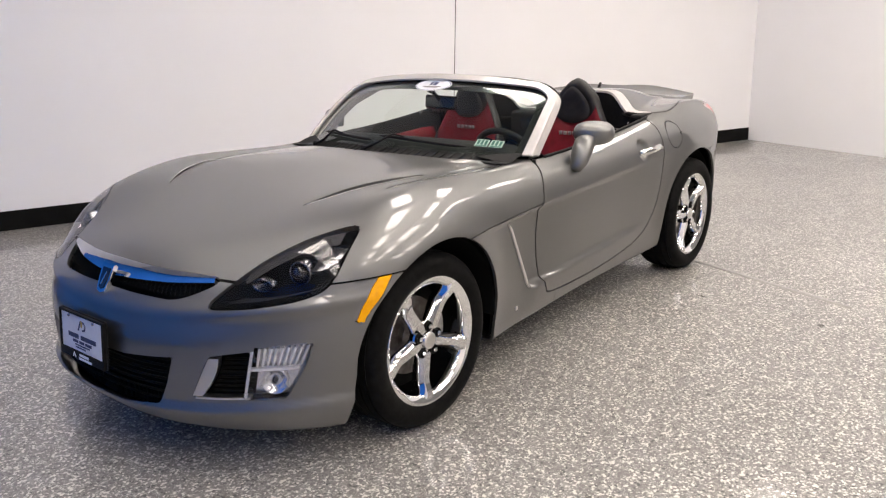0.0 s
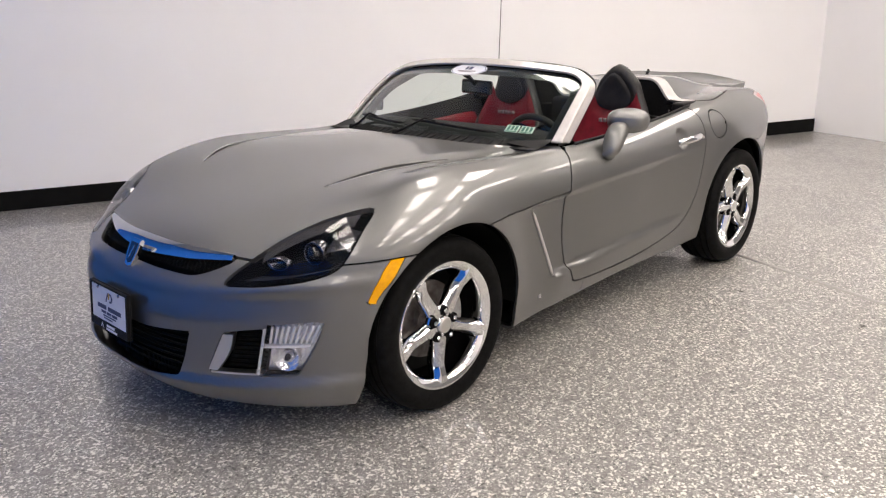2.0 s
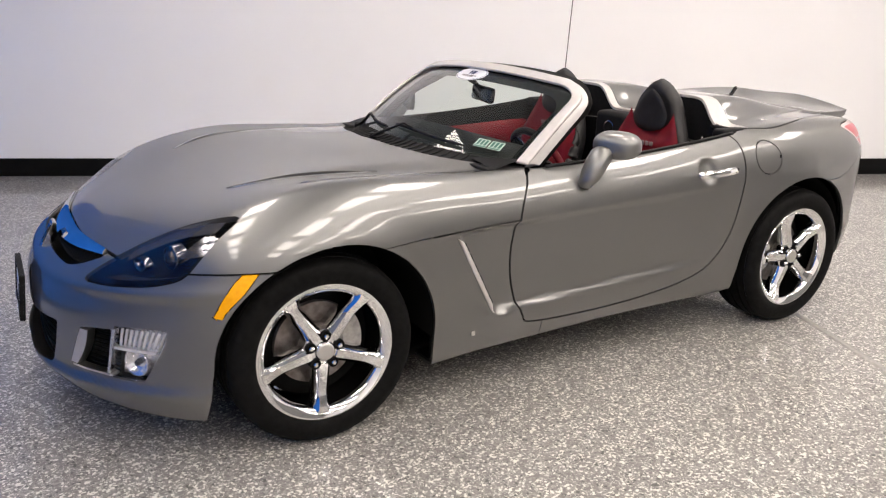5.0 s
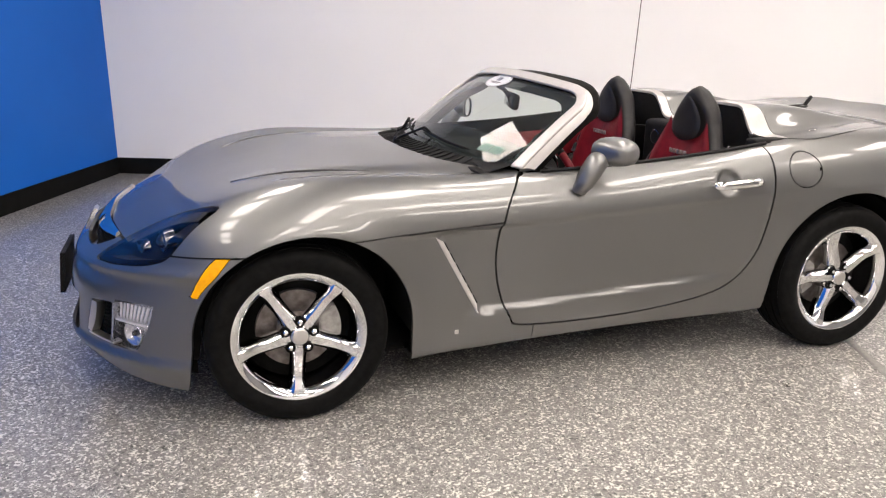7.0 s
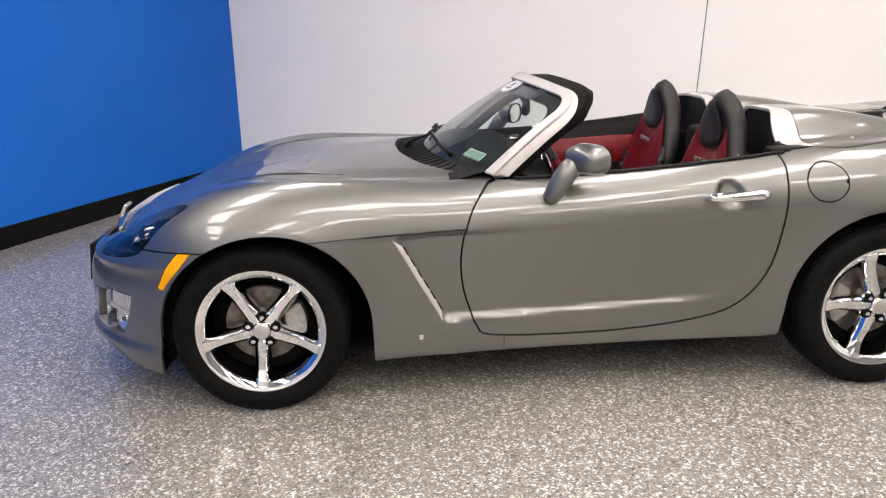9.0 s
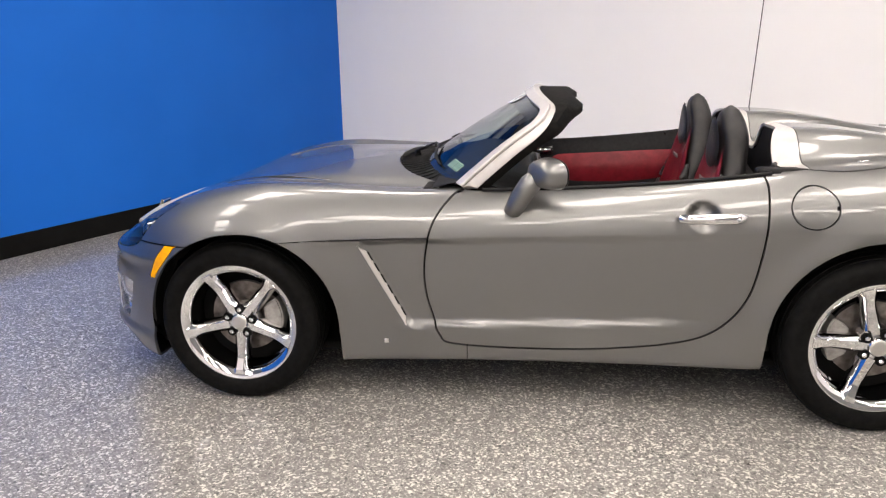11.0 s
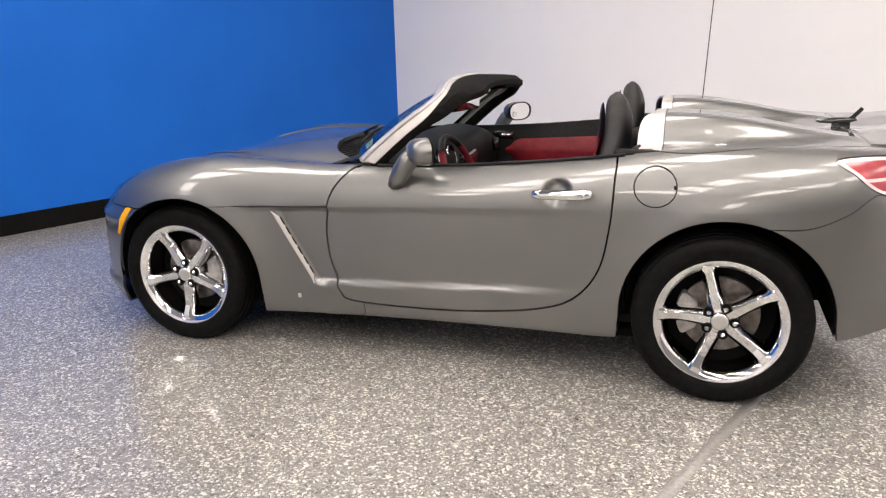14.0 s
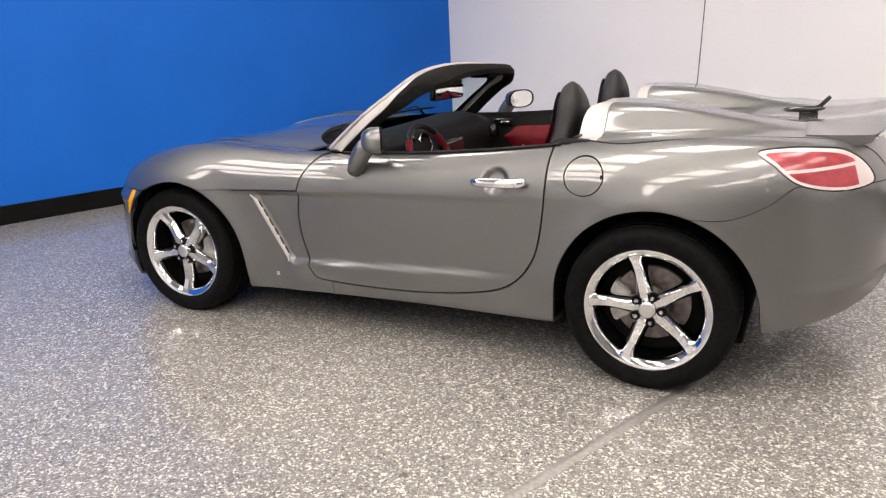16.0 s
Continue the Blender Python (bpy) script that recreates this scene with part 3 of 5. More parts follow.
def panels_of_skin():
    v, tri = skin_half()
    cuts = [lambda x, a, z: arch(x, z),
            lambda x, a, z: np.where(z > 0.8, opening(x, a), -1.0)]
    for f in cuts:
        v, tri = cut(v, tri, f(v[:, 0], -v[:, 1], v[:, 2]))
    for key, g in GAPS.items():
        for off in ((-g, g) if g else (0.0,)):
            v, tri = cut(v, tri, seam_line(key, v[:, 0], -v[:, 1], v[:, 2])[0] + off)
    # back onto the true surface
    for _ in range(2):
        n = slope(v)
        step = field(v)[:, None] * n
        step[np.abs(v[:, 1]) < 1e-7, 1] = 0
        v = v - np.clip(step, -0.004, 0.004)
    n = -slope(v)
    n[np.abs(v[:, 1]) < 1e-6, 1] = 0
    c = v[tri].mean(1)
    x, a, z = c[:, 0], -c[:, 1], c[:, 2]
    s = {key: seam_line(key, x, a, z) for key in GAPS}
    inside = lambda key: s[key][0] > 0
    name = np.full(len(tri), "quarter_panel", dtype="U16")
    name[(x > 2.0) & ~inside("bumper") & (x > 2.55)] = "rear_bumper"
    name[inside("deck") & (x > 2.05) & (z > 0.85)] = "rear_deck"
    name[inside("deck") & (x < 2.165) & (x > 2.02) & (z > 0.85)] = "fairing_band"
    name[inside("door") & (a > 0.5)] = "door"
    low = ~inside("door") & (x > 0.4) & (x < 2.08)
    name[low & (z < 0.5) & (x > 0.927)] = "sill"
    name[low & (x <= 0.927) & ~inside("fender")] = "fender"
    hood = (x < 1.0) & ~inside("door") & np.where(x < 0.1, inside("nose"), inside("fender"))
    name[hood] = "hood"
    name[(x < 0.3) & ~inside("nose") & (x < 0.1)] = "front_bumper"
    for key in ("headlamp", "fog", "marker", "tail", "tail_red", "fuel"):
        name[inside(key)] = key
    name[(name == "tail_red") & ~inside("split_high") & inside("split_low")] = "tail"
    for key in ("lower", "scoop", "vent", "grille"):
        name[inside(key)] = ""
    for key, g in GAPS.items():
        if g:
            f, where = s[key]
            if key in ("deck", "bumper", "nose", "fender", "door"):
                where = where & ~np.isin(name, ["headlamp", "tail", "tail_red", "marker", "fog"])
            name[(np.abs(f) < g) & where & ((key != "fender") | (name == "hood") | (name == "fender"))] = ""
    name[(z > 0.8) & (opening(x, a) > 0)] = ""
    name[arch(x, z) < 0] = ""
    return v, tri, n, name


def skin_part(key, v, tri, n, both, lip=0.014, material=None):
    """One panel as a mesh with turned-in edges. both: it runs across the car's middle."""
    used, inv = np.unique(tri, return_inverse=True)
    p, q, t = v[used], n[used], inv.reshape(-1, 3)
    if both:
        k = len(p)
        other = np.where(np.abs(p[:, 1]) < 1e-6, np.arange(k), np.arange(k) + k)
        flip = np.array([1, -1, 1])
        p, q, t = np.concatenate([p, p * flip]), np.concatenate([q, q * flip]), np.concatenate([t, other[t][:, ::-1]])
    e = np.concatenate([t[:, [0, 1]], t[:, [1, 2]], t[:, [2, 0]]])
    keyed = np.sort(e, 1)
    _, first, count = np.unique(keyed, axis=0, return_index=True, return_counts=True)
    rim = e[first[count == 1]]
    rim = rim[np.linalg.norm(p[rim[:, 0]] - p[rim[:, 1]], axis=1) > 1e-7]
    k, m = len(p), len(rim)
    pts = np.concatenate([p, p[rim[:, 0]], p[rim[:, 1]], p[rim[:, 1]] - q[rim[:, 1]] * lip, p[rim[:, 0]] - q[rim[:, 0]] * lip])
    i = np.arange(m)
    quads = np.stack([k + m + i, k + i, k + 3 * m + i, k + 2 * m + i], 1)
    fn = np.cross(p[rim[:, 1]] - p[rim[:, 0]], q[rim[:, 0]])
    fn /= np.linalg.norm(fn, axis=1, keepdims=True) + 1e-12
    me = bpy.data.meshes.new(key)
    me.from_pydata(pts.tolist(), [], t.tolist() + quads.tolist())
    me.shade_smooth()
    loops = np.concatenate([q[t].reshape(-1, 3), np.repeat(fn, 4, 0)])
    me.normals_split_custom_set(loops.tolist())
    me.materials.append(material or paint)
    return me


def mirror_mesh(me):
    m = me.copy()
    n = [tuple(c.vector) for c in m.corner_normals]
    m.transform(Matrix.Diagonal((1, -1, 1, 1)))
    k, out = len(m.polygons), []
    starts = [(p.loop_start, p.loop_total) for p in m.polygons]
    m.flip_normals()
    for s0, tot in starts:
        idx = [s0] + [s0 + tot - i for i in range(1, tot)]
        out += [(n[i][0], -n[i][1], n[i][2]) for i in idx]
    m.normals_split_custom_set(out)
    return m


# ---- the car ----
car = tagged(new("sports_car"), "grey metallic roadster, top down, red seats, on a flake floor", "car")
V, T, N, WHO = panels_of_skin()
panel = {}
for key, name, both, material, label in (
        ("hood", "hood", True, paint, "grey clamshell hood with two slim vents"), ("front_bumper", "front_bumper", True, paint, ""), ("rear_bumper", "rear_bumper", True, paint, ""),
        ("rear_deck", "rear_deck", True, paint, "grey rear deck with twin fairings"), ("fairing_band", "fairing_band", True, silver, "satin silver band on the fairings"),
        ("quarter_panel", "quarter_panel", False, paint, ""), ("door", "door", False, paint, ""), ("sill", "sill_panel", False, paint, ""),
        ("fender", "fender", False, paint, ""), ("headlamp", "headlamp", False, lens_glass, "headlamp with clear lens and dark housing"), ("fog", "fog_lamp", False, lens_glass, "clear fog lamp"),
        ("marker", "side_marker", False, amber, "amber side marker lens"), ("tail", "tail_lamp", False, white_lens, "clear and red tail lamp"), ("tail_red", "red_lens", False, red_lens, "red lamp strips"), ("fuel", "fuel_flap", False, paint, "round fuel flap")):
    tri = T[WHO == key]
    me = skin_part(name, V, tri, N, both, 0.02 if key in ("hood", "door") else 0.012, material)
    over = panel["tail"] if key == "tail_red" else (car, car)
    panel[key] = [part(name, me, None, over[0], label)]
    if not both:
        panel[key].append(part(name, mirror_mesh(me), None, over[1], label))


# dark inner shell, which closes the body behind its gaps
def inner_shell():
    c = V[T].mean(1)
    x, a, z = c[:, 0], -c[:, 1], c[:, 2]
    keep = (arch(x, z) > 0) & ~((z > 0.8) & (opening(x, a) > -0.015))
    t = T[keep]
    used, inv = np.unique(t, return_inverse=True)
    d = np.where((V[used][:, 0] < -0.2) & (V[used][:, 2] < 0.80), 0.075, 0.024)[:, None]
    p, q = V[used] - N[used] * d, N[used]
    k = len(p)
    t = inv.reshape(-1, 3)
    flip = np.array([1, -1, 1])
    return mesh_of("inner_shell", np.concatenate([p, p * flip]).tolist(), np.concatenate([t, t[:, ::-1] + k]).tolist(), gap_black)


part("inner_shell", inner_shell(), None, car)


# ---- wheels ----
def wheel_profile_tyre():
    r, w = 0.334, 0.1225
    p = [(0.2405, -0.104), (0.25, -0.112), (0.27, -0.1205), (0.29, -0.1215), (0.305, -0.118), (0.3165, -0.110), (0.3245, -0.099), (0.3290, -0.086)]
    for y0, y1 in ((-0.080, -0.052), (-0.044, -0.006), (0.006, 0.044), (0.052, 0.080)):
        c = lambda y: r - 0.9 * abs(y / 0.1) ** 3 * 0.006
        p += [(c(y0) - 0.007, y0), (c(y0), y0 + 0.001), (c(y1), y1 - 0.001), (c(y1) - 0.007, y1)]
    return p + [(a, -b) for a, b in reversed(p[:8])]


def spoke_mesh():
    """One broad flat-faced spoke with a raised spine, running up along z, its face towards -y."""
    vs, fs = [], []
    n = 14
    for i in range(n):
        t = i / (n - 1)
        r = 0.048 + t * 0.178
        w = 0.0345 - 0.004 * ss(0, 0.4, t) + 0.013 * ss(0.80, 1, t)
        face = -0.026 + 0.012 * t**1.5 - 0.026 * ss(0.55, 1.0, t)
        ring = [(-w, face + 0.046), (-w, face + 0.026), (-w * 0.90, face + 0.017), (-w * 0.52, face + 0.001), (-w * 0.42, face - 0.002), (w * 0.42, face - 0.002), (w * 0.52, face + 0.001), (w * 0.90, face + 0.017), (w, face + 0.026), (w, face + 0.046)]
        vs += [(x, y, r) for x, y in ring]
    k = 10
    for i in range(n - 1):
        for j in range(k):
            fs.append((i * k + j, i * k + (j + 1) % k, (i + 1) * k + (j + 1) % k, (i + 1) * k + j))
    fs += [tuple(range(k - 1, -1, -1)), tuple((n - 1) * k + j for j in range(k))]
    return sharp(mesh_of("spoke", vs, fs, chrome), 28)


def build_wheel(name="wheel"):
    """A wheel with its hub at the origin and its face towards -y."""
    rim = sharp(mesh_of(name, *lathe([(0.244, -0.100), (0.2455, -0.106), (0.243, -0.1095), (0.239, -0.1095), (0.228, -0.103), (0.216, -0.096), (0.2115, -0.090), (0.2105, -0.080), (0.2125, -0.06), (0.219, -0.03), (0.214, 0.02), (0.213, 0.09),
                                          (0.232, 0.105), (0.243, 0.107)], 96), chrome), 40)
    w = part(name, rim, None, None, "chrome five-spoke alloy wheel with black tyre")
    part("tyre", sharp(mesh_of("tyre", *lathe(wheel_profile_tyre(), 120), rubber), 50), None, w, "black low-profile tyre")
    sp = spoke_mesh()
    for i in range(5):
        o = part("spoke", sp, None, w)
        o.matrix_local = pose(0, -0.062, 0, 0, 90 + 72 * i + SPOKE_TURN, 0)
    hub = sharp(mesh_of("hub", *lathe([(0.0, -0.098), (0.030, -0.098), (0.034, -0.094), (0.036, -0.088), (0.066, -0.083), (0.072, -0.074), (0.074, -0.03), (0.0, -0.03)], 40), chrome), 30)
    part("hub", hub, None, w)
    part("hub_cap", sharp(mesh_of("hub_cap", *lathe([(0.0, -0.1035), (0.026, -0.103), (0.0305, -0.100), (0.031, -0.096)], 40), satin_metal), 30), None, w, "satin hub cap")
    nut = sharp(mesh_of("lug_nut", *lathe([(0.0, -0.104), (0.006, -0.1035), (0.0095, -0.100), (0.0105, -0.09), (0.0105, -0.075)], 6), chrome), 20)
    pocket = sharp(mesh_of("lug_seat", *lathe([(0.0100, -0.0890), (0.0185, -0.0935), (0.0195, -0.083)], 20), gap_black), 20)
    for i in range(5):
        a = radians(36 + 72 * i)
        for nm, me in (("lug_nut", nut), ("lug_seat", pocket)):
            part(nm, me, None, w).location = (0.054 * math.cos(a), 0, 0.054 * math.sin(a))
    part("brake_disc", sharp(mesh_of("brake_disc", *lathe([(0.06, -0.022), (0.072, -0.026), (0.074, -0.006), (0.148, -0.006), (0.149, 0.004), (0.149, 0.012), (0.07, 0.012)], 64), iron), 30), None, w, "worn steel brake disc")
    part("dust_shield", mesh_of("dust_shield", *lathe([(0.0, 0.02), (0.205, 0.025), (0.207, 0.06)], 48), gap_black), None, w)
    cal = bmesh.new()
    for i in range(9):
        a = radians(-32 + 8 * i)
        for r in (0.098, 0.163):
            for y in (-0.034, 0.03):
                cal.verts.new((r * math.cos(a), y, r * math.sin(a)))
    bmesh.ops.convex_hull(cal, input=cal.verts[:])
    bmesh.ops.bevel(cal, geom=[e for e in cal.edges if e.is_manifold and e.calc_face_angle(0) > 0.6], offset=0.006, segments=2, affect="EDGES")
    part("brake_caliper", cal, caliper_grey, w, "grey brake caliper")
    return w


SPOKE_TURN = 0.0
wheel = build_wheel()
HUBS = [(0.0, -0.764, 0.3285, 0), (2.415, -0.798, 0.3285, 0), (0.0, 0.764, 0.3285, 180), (2.415, 0.798, 0.3285, 180)]
turns = (-50.0, -33.0, 20.0, 40.0)
for (x, y, z, rz), turn in zip(HUBS, turns):
    w = copy_thing(wheel, pose(x, y, z, 0, turn, rz)) if (x, y) != HUBS[0][:2] else wheel
    w.parent = car
    w.matrix_basis = pose(x, y, z, 0, 0, rz) @ pose(0, 0, 0, 0, turn, 0)
    rearward = 0 if (x < 1) == (y < 0) else 180
    for piece in w.children:
        if piece.name.startswith("brake_caliper"):
            piece.matrix_local = pose(0, 0, 0, 0, rearward - turn, 0)

# wheel wells: dark liners round each wheel
for cx, r in ((0.045, 0.372), (2.425, 0.387)):
    for sy in (-1, 1):
        vs, fs = grid(40, 6, lambda u, v: (cx + (1.107 if cx < 1 and u > 0.5 else 1.0) * (r + 0.004 * math.sin(9 * u)) * math.cos(radians(-6 + 192 * u)), sy * (0.86 - 0.42 * v), 0.335 + (r - 0.01 * v) * math.sin(radians(-6 + 192 * u))))
        part("wheel_liner", mesh_of("wheel_liner", vs, fs, gap_black), None, car)
        part("wheel_well_wall", mesh_of("wheel_well_wall", [(cx + r * math.cos(radians(-6 + 4.8 * k)), sy * 0.44, 0.335 + r * math.sin(radians(-6 + 4.8 * k))) for k in range(41)], [tuple(range(41))], gap_black, False), None, car)
part("floor_pan", block(-0.3, 2.75, -0.72, 0.72, 0.165, 0.20, 0.01), gap_black, car)
import functools


# ---- fittings on the skin ----
@functools.lru_cache(None)
def skin_reach(o, d):
    o, d = np.array(o), np.array(d)
    lo, hi, flo, fhi = 0.0, 1.3, float(field(o)), float(field(o + d * 1.3))
    for _ in range(14):
        m = hi - fhi * (hi - lo) / (fhi - flo)
        f = float(field(o + d * m))
        if abs(f) < 5e-5:
            break
        if f > 0:
            lo, flo, fhi = m, f, fhi * 0.5
        else:
            hi, fhi, flo = m, f, flo * 0.5
    return m


def skin_point(o, d):
    """The place where a ray from inside the car leaves its skin."""
    o, d = tuple(float(q) for q in o), tuple(float(q) for q in d)
    return np.array(o) + np.array(d) * skin_reach(o, d)


def from_front(y, z):
    return skin_point((-0.2, y, z), (-1, 0, 0))


def from_side(x, z, s=-1):
    return skin_point((x, 0, z), (0, s, 0))


def from_top(x, y):
    return skin_point((x, y, 0.5), (0, 0, 1))


def skin_patch(nu, nv, place, rise=0.003, deep=0.008, crown=0.0, tip=0.0):
    """A shell that hugs the skin: place(u, v) gives a point of the skin."""
    p = np.array([[place(i / (nu - 1), j / (nv - 1)) for j in range(nv)] for i in range(nu)])
    n = -slope(p)
    u, w = np.linspace(0, 1, nu)[:, None, None], np.linspace(0, 1, nv)[None, :, None]
    up = p + n * (rise + crown * (4 * w * (1 - w)) + tip * w)
    down = p - n * deep
    k = nu * nv
    vs = np.concatenate([up.reshape(-1, 3), down.reshape(-1, 3)])
    fs = []
    for i in range(nu - 1):
        for j in range(nv - 1):
            q = (i * nv + j, i * nv + j + 1, (i + 1) * nv + j + 1, (i + 1) * nv + j)
            fs += [q, tuple(k + t for t in reversed(q))]
    ring = [i * nv for i in range(nu)] + [(nu - 1) * nv + j for j in range(1, nv)] + [i * nv + nv - 1 for i in range(nu - 2, -1, -1)] + [j for j in range(nv - 2, 0, -1)]
    fs += [(ring[i], ring[(i + 1) % len(ring)], k + ring[(i + 1) % len(ring)], k + ring[i]) for i in range(len(ring))]
    return vs.tolist(), fs


def patch_part(name, nu, nv, place, material, parent, label="", rise=0.003, deep=0.008, crown=0.0, tip=0.0):
    me = mesh_of(name, *skin_patch(nu, nv, place, rise, deep, crown, tip), material)
    bm = bmesh.new()
    bm.from_mesh(me)
    bmesh.ops.recalc_face_normals(bm, faces=bm.faces[:])
    bm.to_mesh(me)
    bm.free()
    return part(name, sharp(me, 40), None, parent, label)


def lerp(a, b, t):
    return a + (b - a) * t


bumper = panel["front_bumper"][0]

# upper grille: bright bar, shield and mesh
def bar_place(u, v):
    y = lerp(-0.462, 0.462, u)
    e = abs(y)
    low = 0.617 + 0.014 * min(1, e / 0.30) + 0.012 * max(0, (e - 0.3) / 0.16)
    return from_front(y, lerp(low, 0.6535, v))


patch_part("grille_bar", 60, 7, bar_place, chrome, bumper, "chrome grille bar", 0.004, 0.02, 0.004, 0.009)
SHIELD = 1.3
shield = [(-0.031, 0.041), (0.031, 0.041), (0.029, 0.0), (0.021, -0.036), (0.0, -0.043), (-0.021, -0.036), (-0.029, 0.0)]
shield = [(x * SHIELD, y * SHIELD) for x, y in shield]
mid = from_front(0, 0.606)
face = Matrix.Translation(mid) @ pose(0, 0, 0, 0, 0, -90) @ pose(0, 0, 0, 62, 0, 0)
emblem = part("emblem", prism(shield, 0.016, face @ Matrix.Translation((0, 0, 0.010)), 0.003), chrome, bumper, "chrome shield emblem")
part("emblem_field", prism([(x * 0.62, y * 0.72) for x, y in shield], 0.003, face @ Matrix.Translation((0, 0, 0.025)), 0.0008), gloss_black, emblem)
part("emblem_stroke", prism([(-0.010, -0.022), (-0.004, -0.026), (0.012, 0.022), (0.006, 0.026)], 0.002, face @ Matrix.Translation((0, 0, 0.0275)), 0.0005), chrome, emblem)


def mesh_strip(y0, y1, z0, z1, lean, inset):
    """Crossing wires of a grille, set back from the skin."""
    vs, fs = [], []
    for k in range(-8, 60):
        for sgn in (1, -1):
            p = []
            for t in range(5):
                y = y0 + (k / 45) * (y1 - y0) + sgn * t / 4 * lean
                z = z0 + t / 4 * (z1 - z0)
                if y0 <= y <= y1:
                    q = from_front(y, z)
                    p.append(q + np.array((inset, 0, 0)))
            if len(p) >= 2:
                v2, f2 = tube(p, 0.0016, 4, False)
                fs += [tuple(i + len(vs) for i in f) for f in f2]
                vs += v2
    return mesh_of("grille_mesh", vs, fs, dark_plastic)


part("grille_mesh", mesh_strip(-0.455, 0.455, 0.597, 0.64, 0.05, 0.028), None, bumper, "black wire mesh")
for i in range(7):
    z = 0.255 + 0.024 * i
    half = 0.345 + (z - 0.255) * 0.4 - 0.006
    pts = [from_front(y, z) + np.array((0.035, 0, 0)) for y in np.linspace(-half, half, 17)]
    part("grille_slat", mesh_of("grille_slat", *tube(pts, 0.0045, 6), gap_black), None, bumper)

# number plate in a black frame
tilt = pose(-0.846, -0.004, 0.428, 90, 0, -90) @ pose(0, 0, 0, -6, 0, 0) @ Matrix.Diagonal((0.93, 0.86, 1, 1))


def plate_rect(w, h, cx=0.0, cy=0.0):
    return [(cx - w / 2, cy - h / 2), (cx + w / 2, cy - h / 2), (cx + w / 2, cy + h / 2), (cx - w / 2, cy + h / 2)]


plate = part("number_plate", prism(plate_rect(0.306, 0.152, 0, 0.012), 0.004, tilt @ Matrix.Translation((0, 0, 0.010)), 0.001), plate_white, bumper, "white dealer plate in a black frame")
part("plate_frame", prism(plate_rect(0.332, 0.198, 0, 0.0), 0.010, tilt, 0.003), plastic, plate, "black plate frame")
for x0, w in ((-0.158, 0.012), (0.158, 0.012)):
    part("frame_rail", prism(plate_rect(w, 0.190, x0, 0.0), 0.012, tilt @ Matrix.Translation((0, 0, 0.007)), 0.002), plastic, plate)
for y0, h in ((0.092, 0.010), (-0.081, 0.034)):
    part("frame_rail", prism(plate_rect(0.326, h, 0, y0), 0.012, tilt @ Matrix.Translation((0, 0, 0.007)), 0.002), plastic, plate)
lift = tilt @ Matrix.Translation((0, 0, 0.0142))
for w, h, cx, cy in ((0.078, 0.019, -0.064, -0.002), (0.112, 0.019, 0.047, -0.002), (0.040, 0.012, -0.050, -0.024), (0.038, 0.012, -0.004, -0.024), (0.048, 0.012, 0.046, -0.024),
                     (0.11, 0.006, 0.0, -0.038), (0.075, 0.006, -0.012, -0.049)):
    part("print_bar", prism(plate_rect(w, h, cx, cy), 0.0005, lift), ink_blue, plate)
part("logo_mark", prism([(-0.030, 0.026), (-0.020, 0.026), (-0.004, 0.062), (-0.009, 0.070)], 0.0005, lift), ink_blue, plate)
part("logo_mark", prism([(-0.004, 0.070), (0.010, 0.064), (0.002, 0.040), (-0.006, 0.044)], 0.0005, lift), ink_gold, plate)
part("logo_mark", prism([(0.004, 0.026), (0.026, 0.030), (0.032, 0.048), (0.022, 0.066), (0.004, 0.070), (0.004, 0.062), (0.018, 0.058), (0.023, 0.047), (0.018, 0.036), (0.004, 0.034)], 0.0005, lift), ink_blue, plate)
low = tilt @ Matrix.Translation((0, 0, 0.0192))
part("print_bar", prism(plate_rect(0.070, 0.011, 0.020, -0.075), 0.0005, low), plate_white, plate)
part("print_bar", prism(plate_rect(0.095, 0.010, 0.028, -0.090), 0.0005, low), plate_white, plate)
part("logo_mark", prism([(-0.068, -0.092), (-0.054, -0.068), (-0.040, -0.092), (-0.046, -0.092), (-0.054, -0.078), (-0.062, -0.092)], 0.0005, low), plate_white, plate)
for sx in (-1, 1):
    part("screw", mesh_of("screw", *tube([tilt @ Vector((sx * 0.09, 0.078, 0.012)), tilt @ Vector((sx * 0.09, 0.078, 0.018))], 0.006, 12), chrome), None, plate)

